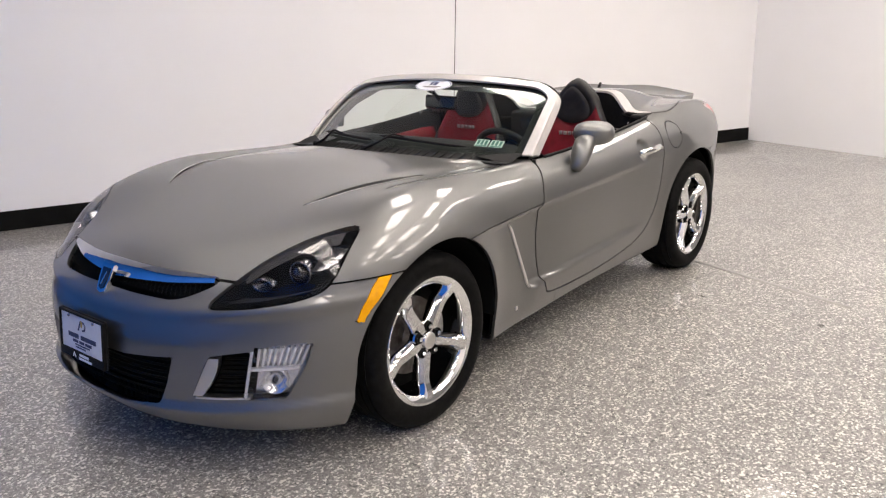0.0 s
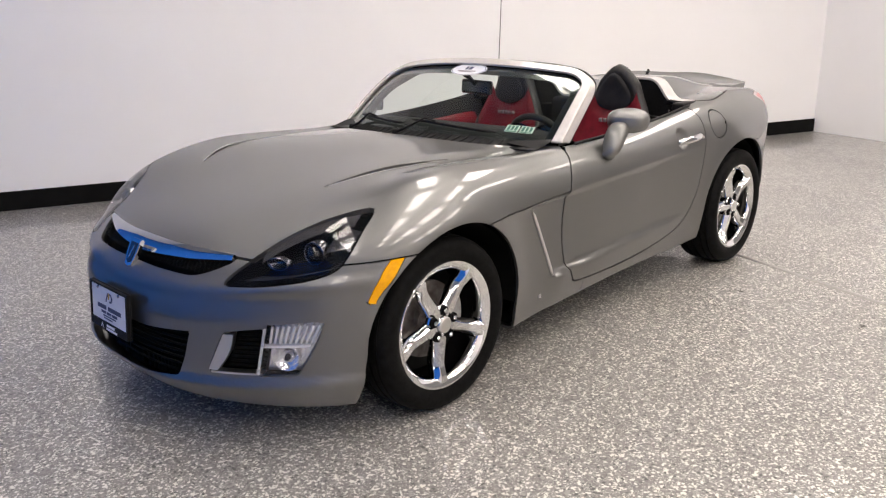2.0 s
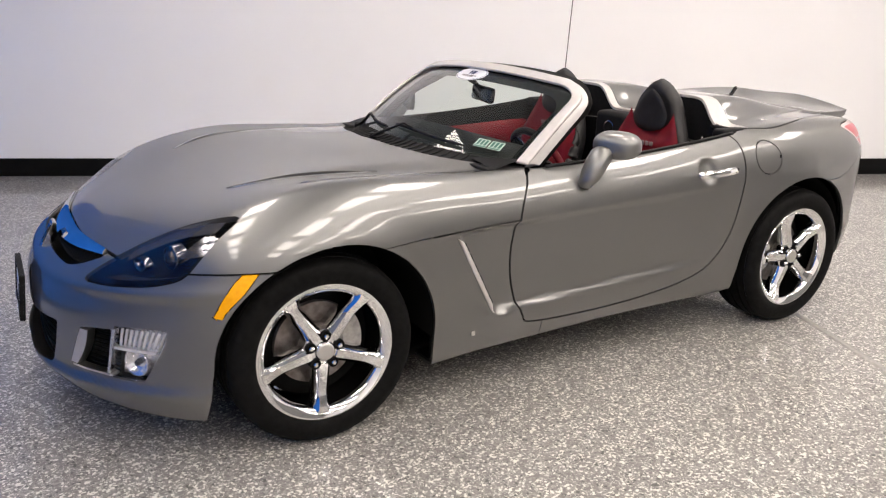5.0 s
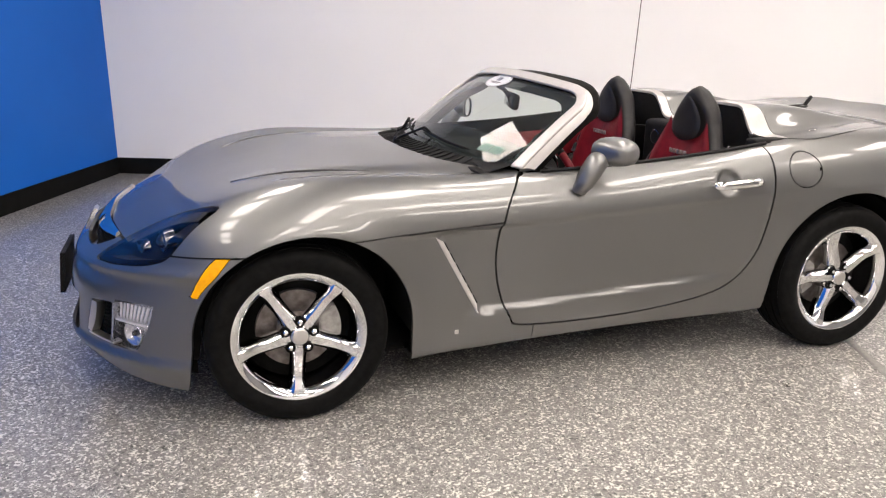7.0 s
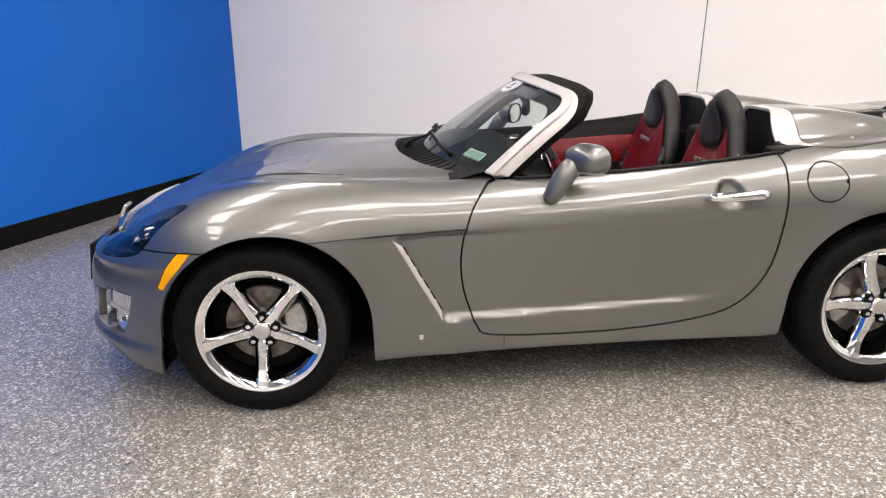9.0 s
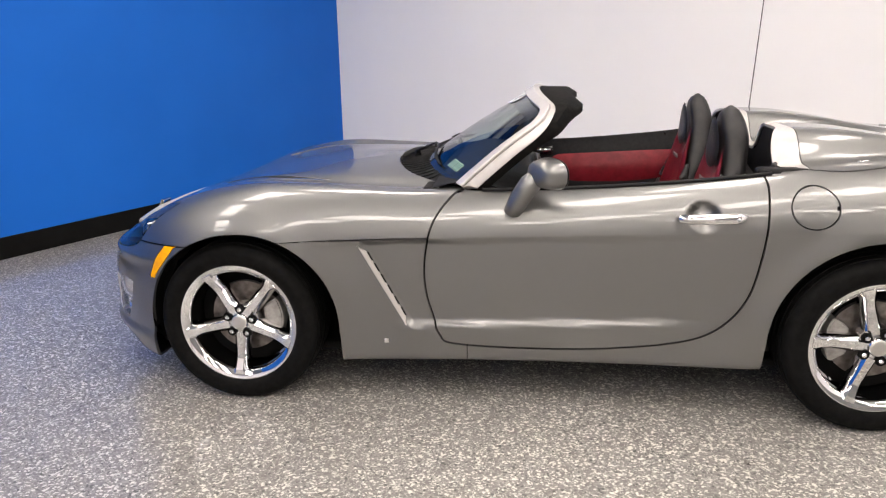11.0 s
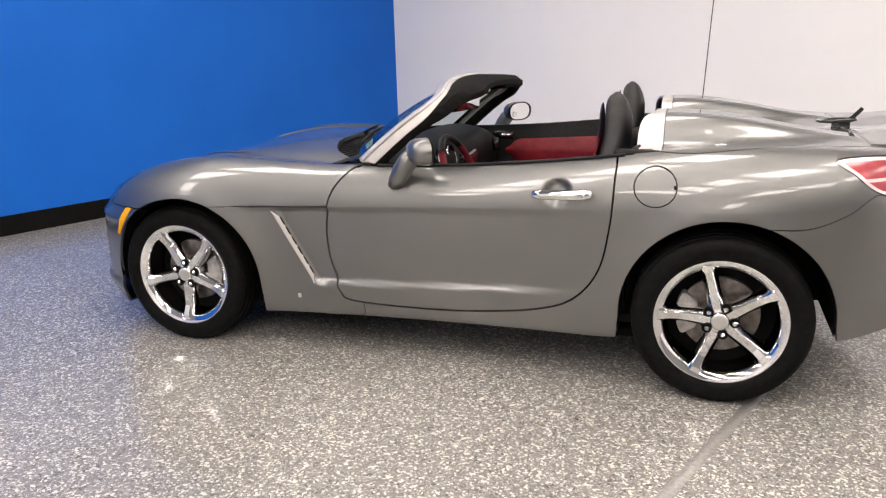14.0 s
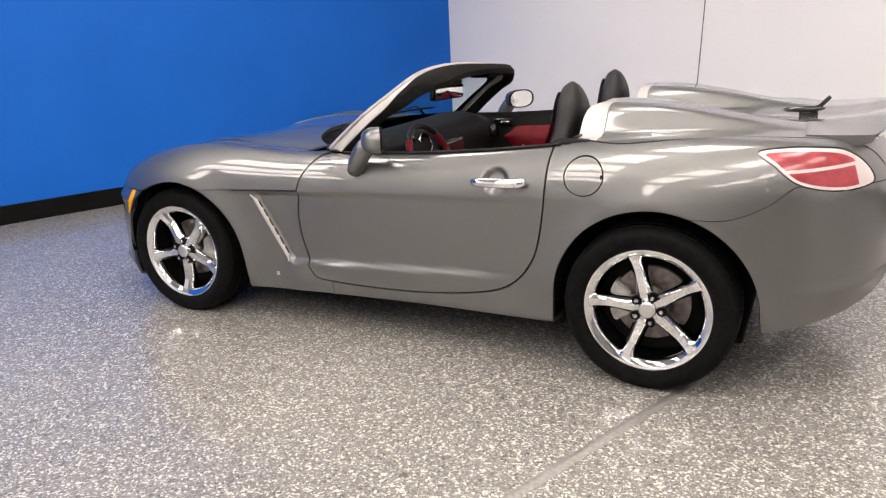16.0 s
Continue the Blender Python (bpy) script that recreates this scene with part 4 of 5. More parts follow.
# scoops and fog lamps in the bumper's corners, headlamp insides
for s, side_i in ((-1, 0), (1, 1)):
    def sp(a, z, s=s):
        return from_front(s * a, z)

    def scoop_frame(u, v, s=s):
        z = lerp(0.295, 0.428, u)
        a0 = lerp(0.470, 0.530, u)
        return sp(a0 - 0.004 + v * (0.020 + 0.022 * math.sin(math.pi * (0.15 + 0.7 * u))), z)
    patch_part("scoop_frame", 10, 5, scoop_frame, satin_metal, bumper, "satin silver scoop frame", 0.001, 0.03)
    patch_part("scoop_foot", 10, 4, lambda u, v: sp(lerp(0.474, 0.63, u), lerp(0.285, 0.292, v)), satin_metal, bumper, "", 0.001, 0.03)
    patch_part("scoop_pillar", 12, 4, lambda u, v: sp(lerp(0.6125, 0.642, u) + v * 0.008, lerp(0.288, 0.452, u)), chrome, bumper, "chrome upright beside the fog lamp", 0.001, 0.03)
    for i in range(8):
        z = 0.306 + 0.016 * i
        t = (z - 0.295) / 0.14
        pts = [sp(a, z) + np.array((0.036, 0, 0)) for a in np.linspace(lerp(0.50, 0.555, t), lerp(0.612, 0.638, t), 6)]
        part("scoop_slat", mesh_of("scoop_slat", *tube(pts, 0.004, 6), gap_black), None, bumper)
    fog = panel["fog"][side_i]

    def fog_at(u, z):
        t = (z - 0.284) / 0.18
        return sp(lerp(lerp(0.620, 0.650, t), lerp(0.715, 0.776, t), u), z)
    back = np.array((0.045, -0.012 * s, 0))
    vs, fs = grid(10, 14, lambda u, v: tuple(fog_at(u, lerp(0.286, 0.462, v)) + back))
    part("reflector", mesh_of("reflector", vs, fs, reflector), None, fog)
    for i in range(9):
        u = (i + 0.5) / 9
        pts = [fog_at(u, z) + back * 0.45 for z in np.linspace(0.392, 0.452, 5)]
        part("lens_rib", mesh_of("lens_rib", *tube(pts, 0.005, 8), clear_rib), None, fog)
    c = fog_at(0.5, 0.335) + back * 0.6
    aim = Matrix.Translation(c) @ pose(0, 0, 0, 0, 0, 55 * s if s > 0 else -55)
    bowl = lathe([(0.0, 0.022), (0.018, 0.019), (0.032, 0.009), (0.041, -0.004), (0.045, -0.005), (0.045, 0.004)], 32)
    turned = Matrix.Translation(c) @ pose(0, 0, 0, 0, 0, -48 if s < 0 else -132)
    part("fog_bowl", mesh_of("fog_bowl", [turned @ Vector(v) for v in bowl[0]], bowl[1], reflector), None, fog)
    bulb = lathe([(0.0, -0.004), (0.009, -0.002), (0.011, 0.012), (0.009, 0.024)], 20)
    part("bulb", mesh_of("bulb", [turned @ Vector(v) for v in bulb[0]], bulb[1], gloss_black), None, fog)
    patch_part("divider", 8, 4, lambda u, v: fog_at(u, 0.380 + v * 0.008), clear_rib, fog, "", -0.008, 0.03)

    lamp = panel["headlamp"][side_i]
    c = sp(0.70, 0.685) + np.array((0.052, -0.012 * s, -0.012))
    turned = Matrix.Translation(c) @ pose(0, 0, 0, 0, 0, -72 if s < 0 else -108)
    for nm, prof, m in (("projector_ring", [(0.030, 0.012), (0.033, -0.008), (0.038, -0.012), (0.041, -0.004), (0.042, 0.03)], smoked_chrome),
                        ("projector_lens", [(0.0, -0.030), (0.010, -0.028), (0.020, -0.021), (0.027, -0.010), (0.030, 0.004)], gloss_black)):
        g = lathe(prof, 36)
        part(nm, mesh_of(nm, [turned @ Vector(v) for v in g[0]], g[1], m), None, lamp)
    c2 = sp(0.60, 0.645) + np.array((0.055, -0.01 * s, -0.010))
    turned = Matrix.Translation(c2) @ pose(0, 0, 0, 0, 0, -72 if s < 0 else -108)
    g = lathe([(0.0, 0.025), (0.014, 0.02), (0.024, 0.004), (0.028, -0.008), (0.031, -0.006), (0.032, 0.02)], 36)
    part("high_beam_bowl", mesh_of("high_beam_bowl", [turned @ Vector((v[0] * 1.35, v[1], v[2] * 0.75)) for v in g[0]], g[1], smoked_chrome), None, lamp)
    for i in range(4):
        a0 = 0.738 + 0.014 * i
        vs, fs = grid(3, 7, lambda u, v: tuple(sp(a0 + 0.009 * u, lerp(0.690 + 0.004 * i, 0.758 - 0.003 * i, v)) + np.array((0.034 + 0.012 * u, -0.012 * s, -0.012))))
        part("turn_reflector", mesh_of("turn_reflector", vs, fs, smoked_chrome), None, lamp)
    rim_top = spl([(0.540, 0.664), (0.575, 0.704), (0.620, 0.738), (0.682, 0.769), (0.762, 0.790)])
    vs, fs = grid(20, 5, lambda u, v: tuple(sp(lerp(0.548, 0.755, u) + 0.006 * v, float(rim_top(lerp(0.548, 0.755, u))) - 0.026 * v) + np.array((0.016 + 0.012 * v, -0.006 * s, -0.004 - 0.006 * v))))
    part("lamp_brow", mesh_of("lamp_brow", vs, fs, brow_grey), None, lamp, "grey satin brow inside the lens")
    vs, fs = grid(24, 6, lambda u, v: tuple(sp(lerp(0.545, 0.765, u), lerp(0.60, 0.615, u * 0.5) + 0.018 * v + 0.03 * u * u) + np.array((0.022 + 0.045 * v, 0, -0.004 - 0.02 * v))))
    part("lamp_shelf", mesh_of("lamp_shelf", vs, fs, plastic), None, lamp)

    # hood vent: dark slot under a bright raised lip
    hood = panel["hood"][0]
    vent_in = spl([(-0.19, 0.432), (-0.08, 0.477), (0.05, 0.517), (0.17, 0.544), (0.33, 0.578)])
    patch_part("vent_lip", 40, 4, lambda u, v: from_top(lerp(-0.185, 0.33, u), s * (vent_in(lerp(-0.185, 0.33, u)) - 0.010 * (1 - v) * math.sin(math.pi * min(1, u * 1.02)))), paint, hood, "", 0.003, 0.02, 0.001)
    vent_out = spl([(-0.19, 0.436), (-0.08, 0.503), (0.05, 0.546), (0.17, 0.564), (0.33, 0.580)])
    patch_part("vent_trim", 40, 3, lambda u, v: from_top(lerp(-0.175, 0.31, u), s * (vent_out(lerp(-0.175, 0.31, u)) - 0.004 + 0.006 * v)), chrome, hood, "thin bright vent trim", 0.002, 0.012)

    # fender blade behind the front wheel
    fender = panel["fender"][side_i]

    def blade(u, v, s=s):
        z = lerp(0.666, 0.338, u)
        x = 0.515 + (0.664 - z) * 0.545
        wide = 0.019 * ss(0, 0.10, u) * (1 - 0.75 * ss(0.86, 1.0, u))
        return from_side(x - 0.008 + wide * v, z, s)
    # Silver in place of body paint puts the blade's caught light into its colour.
    patch_part("fender_blade", 60, 6, blade, silver, fender, "raised blade with slots, silver standing for the light it catches", 0.004, 0.012, 0.003)
    # Near-black patches on the blade stand for the shade inside its slots.
    for i in range(6):
        z = 0.635 - 0.045 * i
        x = 0.519 + (0.664 - z) * 0.545
        patch_part("slot_shade", 6, 3, lambda u, v: from_side(x + 0.0175 * u + 0.0045 + 0.0045 * v, z - 0.034 * u, s), gap_black, fender, "", 0.0072, 0.01)
    q = from_side(0.604, 0.267, s)
    part("fender_badge", block(0.596, 0.612, q[1] - 0.003, q[1] + 0.003, 0.258, 0.276, 0.001), satin_metal, fender, "small square badge")

    # door: pull handle, cup, mirror, seal
    door = panel["door"][side_i]
    q = from_side(1.90, 0.792, s)
    vs, fs = tube([(1.69, q[1] + s * 0.010, 0.790), (1.70, q[1] + s * 0.022, 0.791), (1.73, q[1] + s * 0.031, 0.792), (1.81, q[1] + s * 0.036, 0.794), (1.885, q[1] + s * 0.031, 0.796), (1.915, q[1] + s * 0.021, 0.797), (1.926, q[1] + s * 0.008, 0.797)],
                  [0.008, 0.0135, 0.0155, 0.0165, 0.0185, 0.0165, 0.010], 14, True, 1.15)
    handle = part("door_handle", mesh_of("door_handle", vs, fs, chrome), None, door, "chrome pull handle")
    part("lock_cylinder", mesh_of("lock_cylinder", *tube([(1.893, q[1] + s * 0.044, 0.796), (1.893, q[1] + s * 0.051, 0.796)], 0.007, 16), satin_metal), None, handle)
    belt = [from_top(x, s * (float(spl([(0.95, 0.742), (1.5, 0.748), (2.0, 0.757)])(x)) + 0.003)) + np.array((0, 0, 0.003)) for x in np.linspace(0.98, 2.03, 40)]
    part("belt_seal", mesh_of("belt_seal", *tube(belt, 0.008, 8, True), seal), None, door, "black rubber belt seal")

    # mirror: head on an arm
    head = Matrix.Translation((1.218, s * 0.872, 0.945)) @ pose(0, 0, 0, 0, 0, -32 * s)
    bend = lambda q: math.copysign(abs(q) ** 0.8, q)

    def egg(u, v):
        r, th = max(0.0, math.sin(math.pi / 2 * u)) ** 0.7, 2 * math.pi * v
        return head @ Vector((0.034 - 0.082 * max(0.0, math.cos(math.pi / 2 * u)) ** 0.85, 0.096 * r * bend(math.cos(th)), 0.056 * r * bend(math.sin(th))))
    mirror = part("door_mirror", mesh_of("door_mirror", *grid(24, 40, egg, True), paint), None, door, "grey door mirror on an arm")
    rim_at = ((0.038, 1.0), (0.044, 0.965), (0.045, 0.90), (0.036, 0.86))
    rimv, rimf = grid(4, 40, lambda u, v: head @ Vector((rim_at[round(u * 3)][0], 0.096 * rim_at[round(u * 3)][1] * bend(math.cos(2 * math.pi * v)), 0.056 * rim_at[round(u * 3)][1] * bend(math.sin(2 * math.pi * v)))), True)
    part("mirror_rim", mesh_of("mirror_rim", rimv, rimf, plastic), None, mirror)
    turns_round = np.linspace(0, 2 * math.pi, 41)[:-1]
    part("mirror_glass", mesh_of("mirror_glass", [head @ Vector((0.039, 0.084 * bend(math.cos(t)), 0.049 * bend(math.sin(t)))) for t in turns_round], [tuple(range(40))], mirror_mat, False), None, mirror, "mirror glass")
    part("blind_spot_mirror", mesh_of("blind_spot_mirror", [head @ Vector((0.0415, -s * 0.045 + 0.017 * math.cos(t), -0.016 + 0.017 * math.sin(t))) for t in turns_round], [tuple(range(40))], reflector, False), None, mirror)
    foot = from_side(1.11, 0.80, s)
    vs, fs = tube([(1.098, foot[1] - s * 0.016, 0.796), (1.103, foot[1] + s * 0.004, 0.803), (1.118, foot[1] + s * 0.012, 0.832), (1.140, foot[1] + s * 0.014, 0.870), (1.165, foot[1] + s * 0.014, 0.905), (1.195, foot[1] + s * 0.016, 0.935)],
                  [0.022, 0.038, 0.047, 0.050, 0.051, 0.042], 20, True, 0.80)
    part("mirror_arm", mesh_of("mirror_arm", vs, fs, paint), None, mirror)
    q = from_top(2.38, s * 0.647)
    part("deck_emblem", block(2.36, 2.40, q[1] - 0.005, q[1] + 0.005, q[2] - 0.004, q[2] + 0.003, 0.002), chrome, panel["rear_deck"][0], "small chrome emblem")
    q = from_side(2.234, 0.834, s)
    # A black block stands for the shaded notch at the flap's edge.
    part("flap_notch", block(2.222, 2.231, q[1] - 0.002, q[1] + 0.002, 0.824, 0.842, 0.001), gap_black, panel["fuel"][side_i])

# ---- windscreen and its frame ----
def screen(s, t):
    """The windscreen's surface: s from -1 to 1 across, t from 0 at the base to 1."""
    s, t = np.asarray(s, float), np.asarray(t, float)
    x = (0.675 + 0.232 * s**2) * (1 - t) + (1.165 + 0.105 * s**2) * t
    z = (0.898 - 0.034 * s**2) * (1 - t) + (1.198 - 0.055 * s**2) * t + 0.016 * np.sin(np.pi * t)
    y = s * (0.735 - 0.062 * t + 0.010 * np.sin(np.pi * t))
    return np.stack([x, y, z], -1)


def screen_parts():
    ns, nt = 121, 61
    g = np.array([(lerp(-1, 1, i / (ns - 1)), lerp(0, 1, j / (nt - 1))) for i in range(ns) for j in range(nt)])
    idx = np.arange(ns * nt).reshape(ns, nt)
    a, b, c, d = idx[:-1, :-1].ravel(), idx[1:, :-1].ravel(), idx[1:, 1:].ravel(), idx[:-1, 1:].ravel()
    tri = np.concatenate([np.stack([a, b, c], 1), np.stack([a, c, d], 1)])

    def hole(p, grow):
        r = 0.16 if grow > 0 else 0.11
        u, w = np.abs(p[:, 0]) * 0.72, p[:, 1] * 0.55
        qx, qy = u - (0.678 + grow * 0.8 - r), np.abs(w - 0.18) - (0.322 + grow - (0.024 if grow < 0 else 0.0) - r)
        qy = np.where(w < 0.18, -1.0, qy)
        return r - (np.hypot(np.maximum(qx, 0), np.maximum(qy, 0)) + np.minimum(np.maximum(qx, qy), 0))
    for grow in (0.0, -0.045, 0.05):
        g, tri = cut(np.column_stack([g, np.zeros(len(g))]), tri, hole(g, grow))
        g = g[:, :2]
    c = g[tri].mean(1)
    outer, inner = (hole(c, 0.0) < 0) & (hole(c, 0.05) > 0), hole(c, -0.045) > 0
    lost = hole(c, 0.05) <= 0
    return g, tri, {"frame": tri[outer], "border": tri[~outer & ~inner & ~lost], "glass": tri[(inner | ~outer) & ~lost]}


G2, _, sets = screen_parts()
screen_thing = None
for key, material, label, lift_by in (("frame", silver, "satin silver windscreen frame", 0.006), ("glass", windscreen_glass, "tinted windscreen glass", 0.0), ("border", gloss_black, "black printed glass border", -0.003)):
    used, inv = np.unique(sets[key], return_inverse=True)
    p = screen(G2[used][:, 0], G2[used][:, 1])
    out = np.array((-0.52, 0, 0.85))
    me = mesh_of("windscreen_" + key, (p + out * lift_by).tolist(), inv.reshape(-1, 3).tolist(), material)
    ob = part({"frame": "windscreen_frame", "glass": "windscreen", "border": "glass_border"}[key], me, None, car if key != "border" else screen_thing, label)
    if key == "glass":
        screen_thing = ob
        ob.visible_shadow = True
    if key == "frame":
        so = ob.modifiers.new("thick", "SOLIDIFY")
        so.thickness, so.offset = 0.012, -1
        frame_ob = ob


def frame_path(n=90):
    """The frame's outer edge, up one pillar, round the corners and along the header, as (s, t)."""
    out = [(-0.992, t) for t in np.linspace(0, 0.71, 24)]
    out += [(-0.992 + 0.222 * (1 - math.cos(q)), 0.715 + 0.285 * math.sin(q)) for q in np.linspace(0.1, math.pi / 2, 18)]
    out += [(s, 1.0) for s in np.linspace(-0.75, 0, 22)]
    return out + [(-s, t) for s, t in reversed(out[:-1])]


def along_frame(name, section, material, label):
    """A closed bar behind the frame; section(h, inward) gives its outline, h being 0 on a pillar and 1 on the header."""
    vs, fs = [], []
    path = frame_path()
    for s, t in path:
        o, h = screen(s, t), float(ss(0.55, 0.98, t))
        inw = -math.copysign(1, s) * float(ss(0.78, 0.99, abs(s)))
        sec = section(h, h * (1 - 0.75 * float(ss(0.55, 0.95, abs(s)))))
        vs += [tuple(o + np.array((x, y * inw, z))) for x, y, z in sec]
    k = len(sec)
    for i in range(len(path) - 1):
        for j in range(k):
            fs.append((i * k + j, i * k + (j + 1) % k, (i + 1) * k + (j + 1) % k, (i + 1) * k + j))
    fs += [tuple(range(k)), tuple((len(path) - 1) * k + j for j in range(k - 1, -1, -1))]
    bm = bmesh.new()
    bm.from_mesh(mesh_of(name, vs, fs, material))
    bmesh.ops.recalc_face_normals(bm, faces=bm.faces[:])
    me = bpy.data.meshes.new(name)
    bm.to_mesh(me)
    bm.free()
    me.materials.append(material)
    return part(name, sharp(me, 45), None, frame_ob, label)


along_frame("frame_side", lambda h, k: [(-0.004, 0.0, 0.006), (0.026 - 0.016 * h, -0.004, 0.011 - 0.004 * h), (0.056 - 0.036 * h, -0.004, 0.002 + 0.003 * h), (0.056 - 0.036 * h, 0.02, -0.010), (0.0, 0.02, -0.006)], silver, "satin silver frame side")
along_frame("frame_lining", lambda h, k: [(0.050 - 0.036 * h, 0.0, 0.002 + 0.004 * h), (0.062 + 0.095 * k - 0.035 * h, 0.002, -0.002 + 0.006 * h), (0.070 + 0.130 * k - 0.035 * h, 0.010, -0.014 - 0.008 * h), (0.070 + 0.130 * k - 0.035 * h, 0.018, -0.028 - 0.018 * h),
                                       (0.055 + 0.070 * k - 0.02 * h, 0.038, -0.034 - 0.020 * h), (0.026, 0.050, -0.024 - 0.024 * h), (0.010, 0.046, -0.008 - 0.03 * h), (0.02, 0.02, -0.010)], lining_black, "black inner lining of the frame")
for s in (-1, 1):
    part("header_latch", block(1.285, 1.33, s * 0.36 - 0.035, s * 0.36 + 0.035, 1.130, 1.152, 0.006), lining_black, frame_ob)
# round dealer sticker with plain bars, inspection stickers
def on_screen(u0, v0, w, h, name, material, lift_by, n=24, parent=None, oval=True, label=""):
    pts = [(math.cos(2 * math.pi * k / n), math.sin(2 * math.pi * k / n)) for k in range(n)] if oval else [(-1, -1), (1, -1), (1, 1), (-1, 1)]
    vs = [tuple(screen(u0 + w * a, v0 + h * b) + np.array((-0.52, 0, 0.85)) * lift_by) for a, b in pts]
    return part(name, mesh_of(name, vs, [tuple(range(len(vs)))], material, False), None, parent or screen_thing, label)


on_screen(-0.03, 0.845, 0.165, 0.100, "dealer_sticker", plate_white, 0.003, 40, None, True, "white oval dealer sticker")
on_screen(-0.03, 0.845, 0.157, 0.094, "sticker_ring", ink_blue, 0.0034, 40)
on_screen(-0.03, 0.845, 0.151, 0.090, "sticker_field", plate_white, 0.0038, 40)
for du, w in ((-0.025, 0.008), (-0.008, 0.010), (0.022, 0.012)):
    on_screen(-0.03 + du, 0.862, w, 0.026, "sticker_mark", ink_blue, 0.0042, 4, None, False)
on_screen(-0.03, 0.815, 0.085, 0.006, "sticker_bar", ink_grey, 0.0042, 4, None, False)
on_screen(-0.03, 0.80, 0.06, 0.004, "sticker_bar", ink_grey, 0.0042, 4, None, False)
for k, (u, m) in enumerate(((-0.775, pale_green), (-0.69, pale_green))):
    on_screen(u, 0.125, 0.038, 0.040, "inspection_sticker", m, 0.003, 4, None, False, "small inspection sticker")
    for du in (-0.022, 0.0, 0.022):
        on_screen(u + du, 0.132, 0.0075, 0.026, "sticker_bar", ink_green, 0.0034, 4, None, False)
    on_screen(u, 0.094, 0.034, 0.006, "sticker_bar", ink_green, 0.0034, 4, None, False)

# cowl grille and wipers
def cowl_sheet(u, v):
    y = lerp(-0.69, 0.69, u)
    x0, x1 = float(cowl(abs(y))) - 0.02, float(screen(y / 0.735, 0.05)[0])
    return (lerp(x0, max(x1, x0 + 0.01), v), y, lerp(float(top(np.array(x0), np.array(abs(y)))) - 0.022, float(screen(y / 0.735, 0.03)[2]) - 0.002, v) - 0.012 * math.sin(math.pi * v))


part("cowl_panel", mesh_of("cowl_panel", *grid(60, 10, cowl_sheet), seal), None, car, "black plastic cowl grille")
for i in range(26):
    u = 0.14 + 0.72 * i / 25
    part("cowl_rib", mesh_of("cowl_rib", *tube([Vector(cowl_sheet(u, v)) + Vector((0, 0, 0.003)) for v in (0.15, 0.4, 0.65, 0.85)], 0.0035, 6), seal), None, car)
for y0, y1, ya in ((0.52, 0.06, 0.30), (0.02, -0.46, -0.14)):
    def rest(y, lift_by):
        q = screen(y / 0.735, 0.05 + 0.05 * ss(0, 1, abs(y - y1) / 0.5))
        return Vector(q + np.array((-0.52, 0, 0.85)) * lift_by)
    pts = [rest(lerp(y0, y1, t), 0.014) for t in np.linspace(0, 1, 12)]
    wiper = part("wiper", mesh_of("wiper", *tube(pts, [0.003] + [0.007] * 10 + [0.003], 6, True), seal), None, car, "black wiper resting on the glass")
    piv = Vector(cowl_sheet((y0 + 0.69) / 1.38, 0.45)) + Vector((0, 0, 0.016))
    arm = [piv, piv + Vector((0.01, -0.05, 0.022)), rest(lerp(y0, ya, 0.6), 0.034), rest(ya, 0.026)]
    part("wiper_arm", mesh_of("wiper_arm", *tube(arm, [0.015, 0.011, 0.008, 0.006], 8, True, 0.6), seal), None, wiper)
    part("wiper_pivot", mesh_of("wiper_pivot", *tube([piv - Vector((0, 0, 0.02)), piv + Vector((0, 0, 0.014))], [0.02, 0.013], 14), plastic), None, wiper)

# ---- rear deck: spoiler, aerial fin, mast ----
def spoiler_loop(u, v):
    y = lerp(-0.60, 0.60, u)
    e = abs(y) / 0.60
    lead, trail = 2.875 + 0.02 * e, 3.235 - 0.105 * e**2.2
    t = abs(2 * v - 1)                              # 1 at the leading edge, 0 at the trailing edge
    x = lerp(trail, lead, t)
    base = float(top(np.array(min(x, 3.12)), np.array(min(abs(y), 0.60))))
    up = 0.060 * (1 - 0.55 * e**2) * (1 - t) ** 1.7 + 0.003
    return (x, y, base + up if v >= 0.5 else base - 0.012 - 0.02 * math.sin(math.pi * t) + 0.044 * (1 - 0.6 * e**2) * (1 - t) ** 3)


vs, fs = grid(60, 40, spoiler_loop, True)
fs += [tuple(range(39, -1, -1)), tuple(59 * 40 + j for j in range(40))]
part("spoiler", sharp(mesh_of("spoiler", vs, fs, paint), 60), None, car, "grey lip spoiler on the rear deck")
fin = bmesh.new()
bmesh.ops.create_uvsphere(fin, u_segments=24, v_segments=12, radius=1)
for v in fin.verts:
    t = v.co.x
    v.co = Vector((2.875 + 0.085 * t, 0.012 + 0.030 * v.co.y * (0.75 + 0.25 * t), 0.992 + 0.014 * v.co.z + 0.004 * t))
for f in fin.faces:
    f.smooth = True
fin_ob = part("aerial_fin", fin, gloss_black, car, "black aerial fin")
part("fin_foot", block(2.855, 2.93, 0.000, 0.024, 0.955, 0.990, 0.006), gloss_black, fin_ob)
part("fin_blade", prism([(2.895, 0.990), (2.94, 0.985), (2.948, 1.005), (2.978, 1.040), (2.966, 1.052), (2.930, 1.012)], 0.012, pose(0, 0.015, 0, 90, 0, 0), 0.001), gloss_black, fin_ob)
root = from_top(2.256, 0.79)
mast = [(2.256 + 0.048 * z, 0.808 - 0.014 * z, z) for z in np.linspace(float(root[2]) - 0.01, 1.98, 12)]
aerial = part("aerial_mast", mesh_of("aerial_mast", *tube(mast, [0.0026] * 12, 8), gloss_black), None, car, "thin black mast aerial")
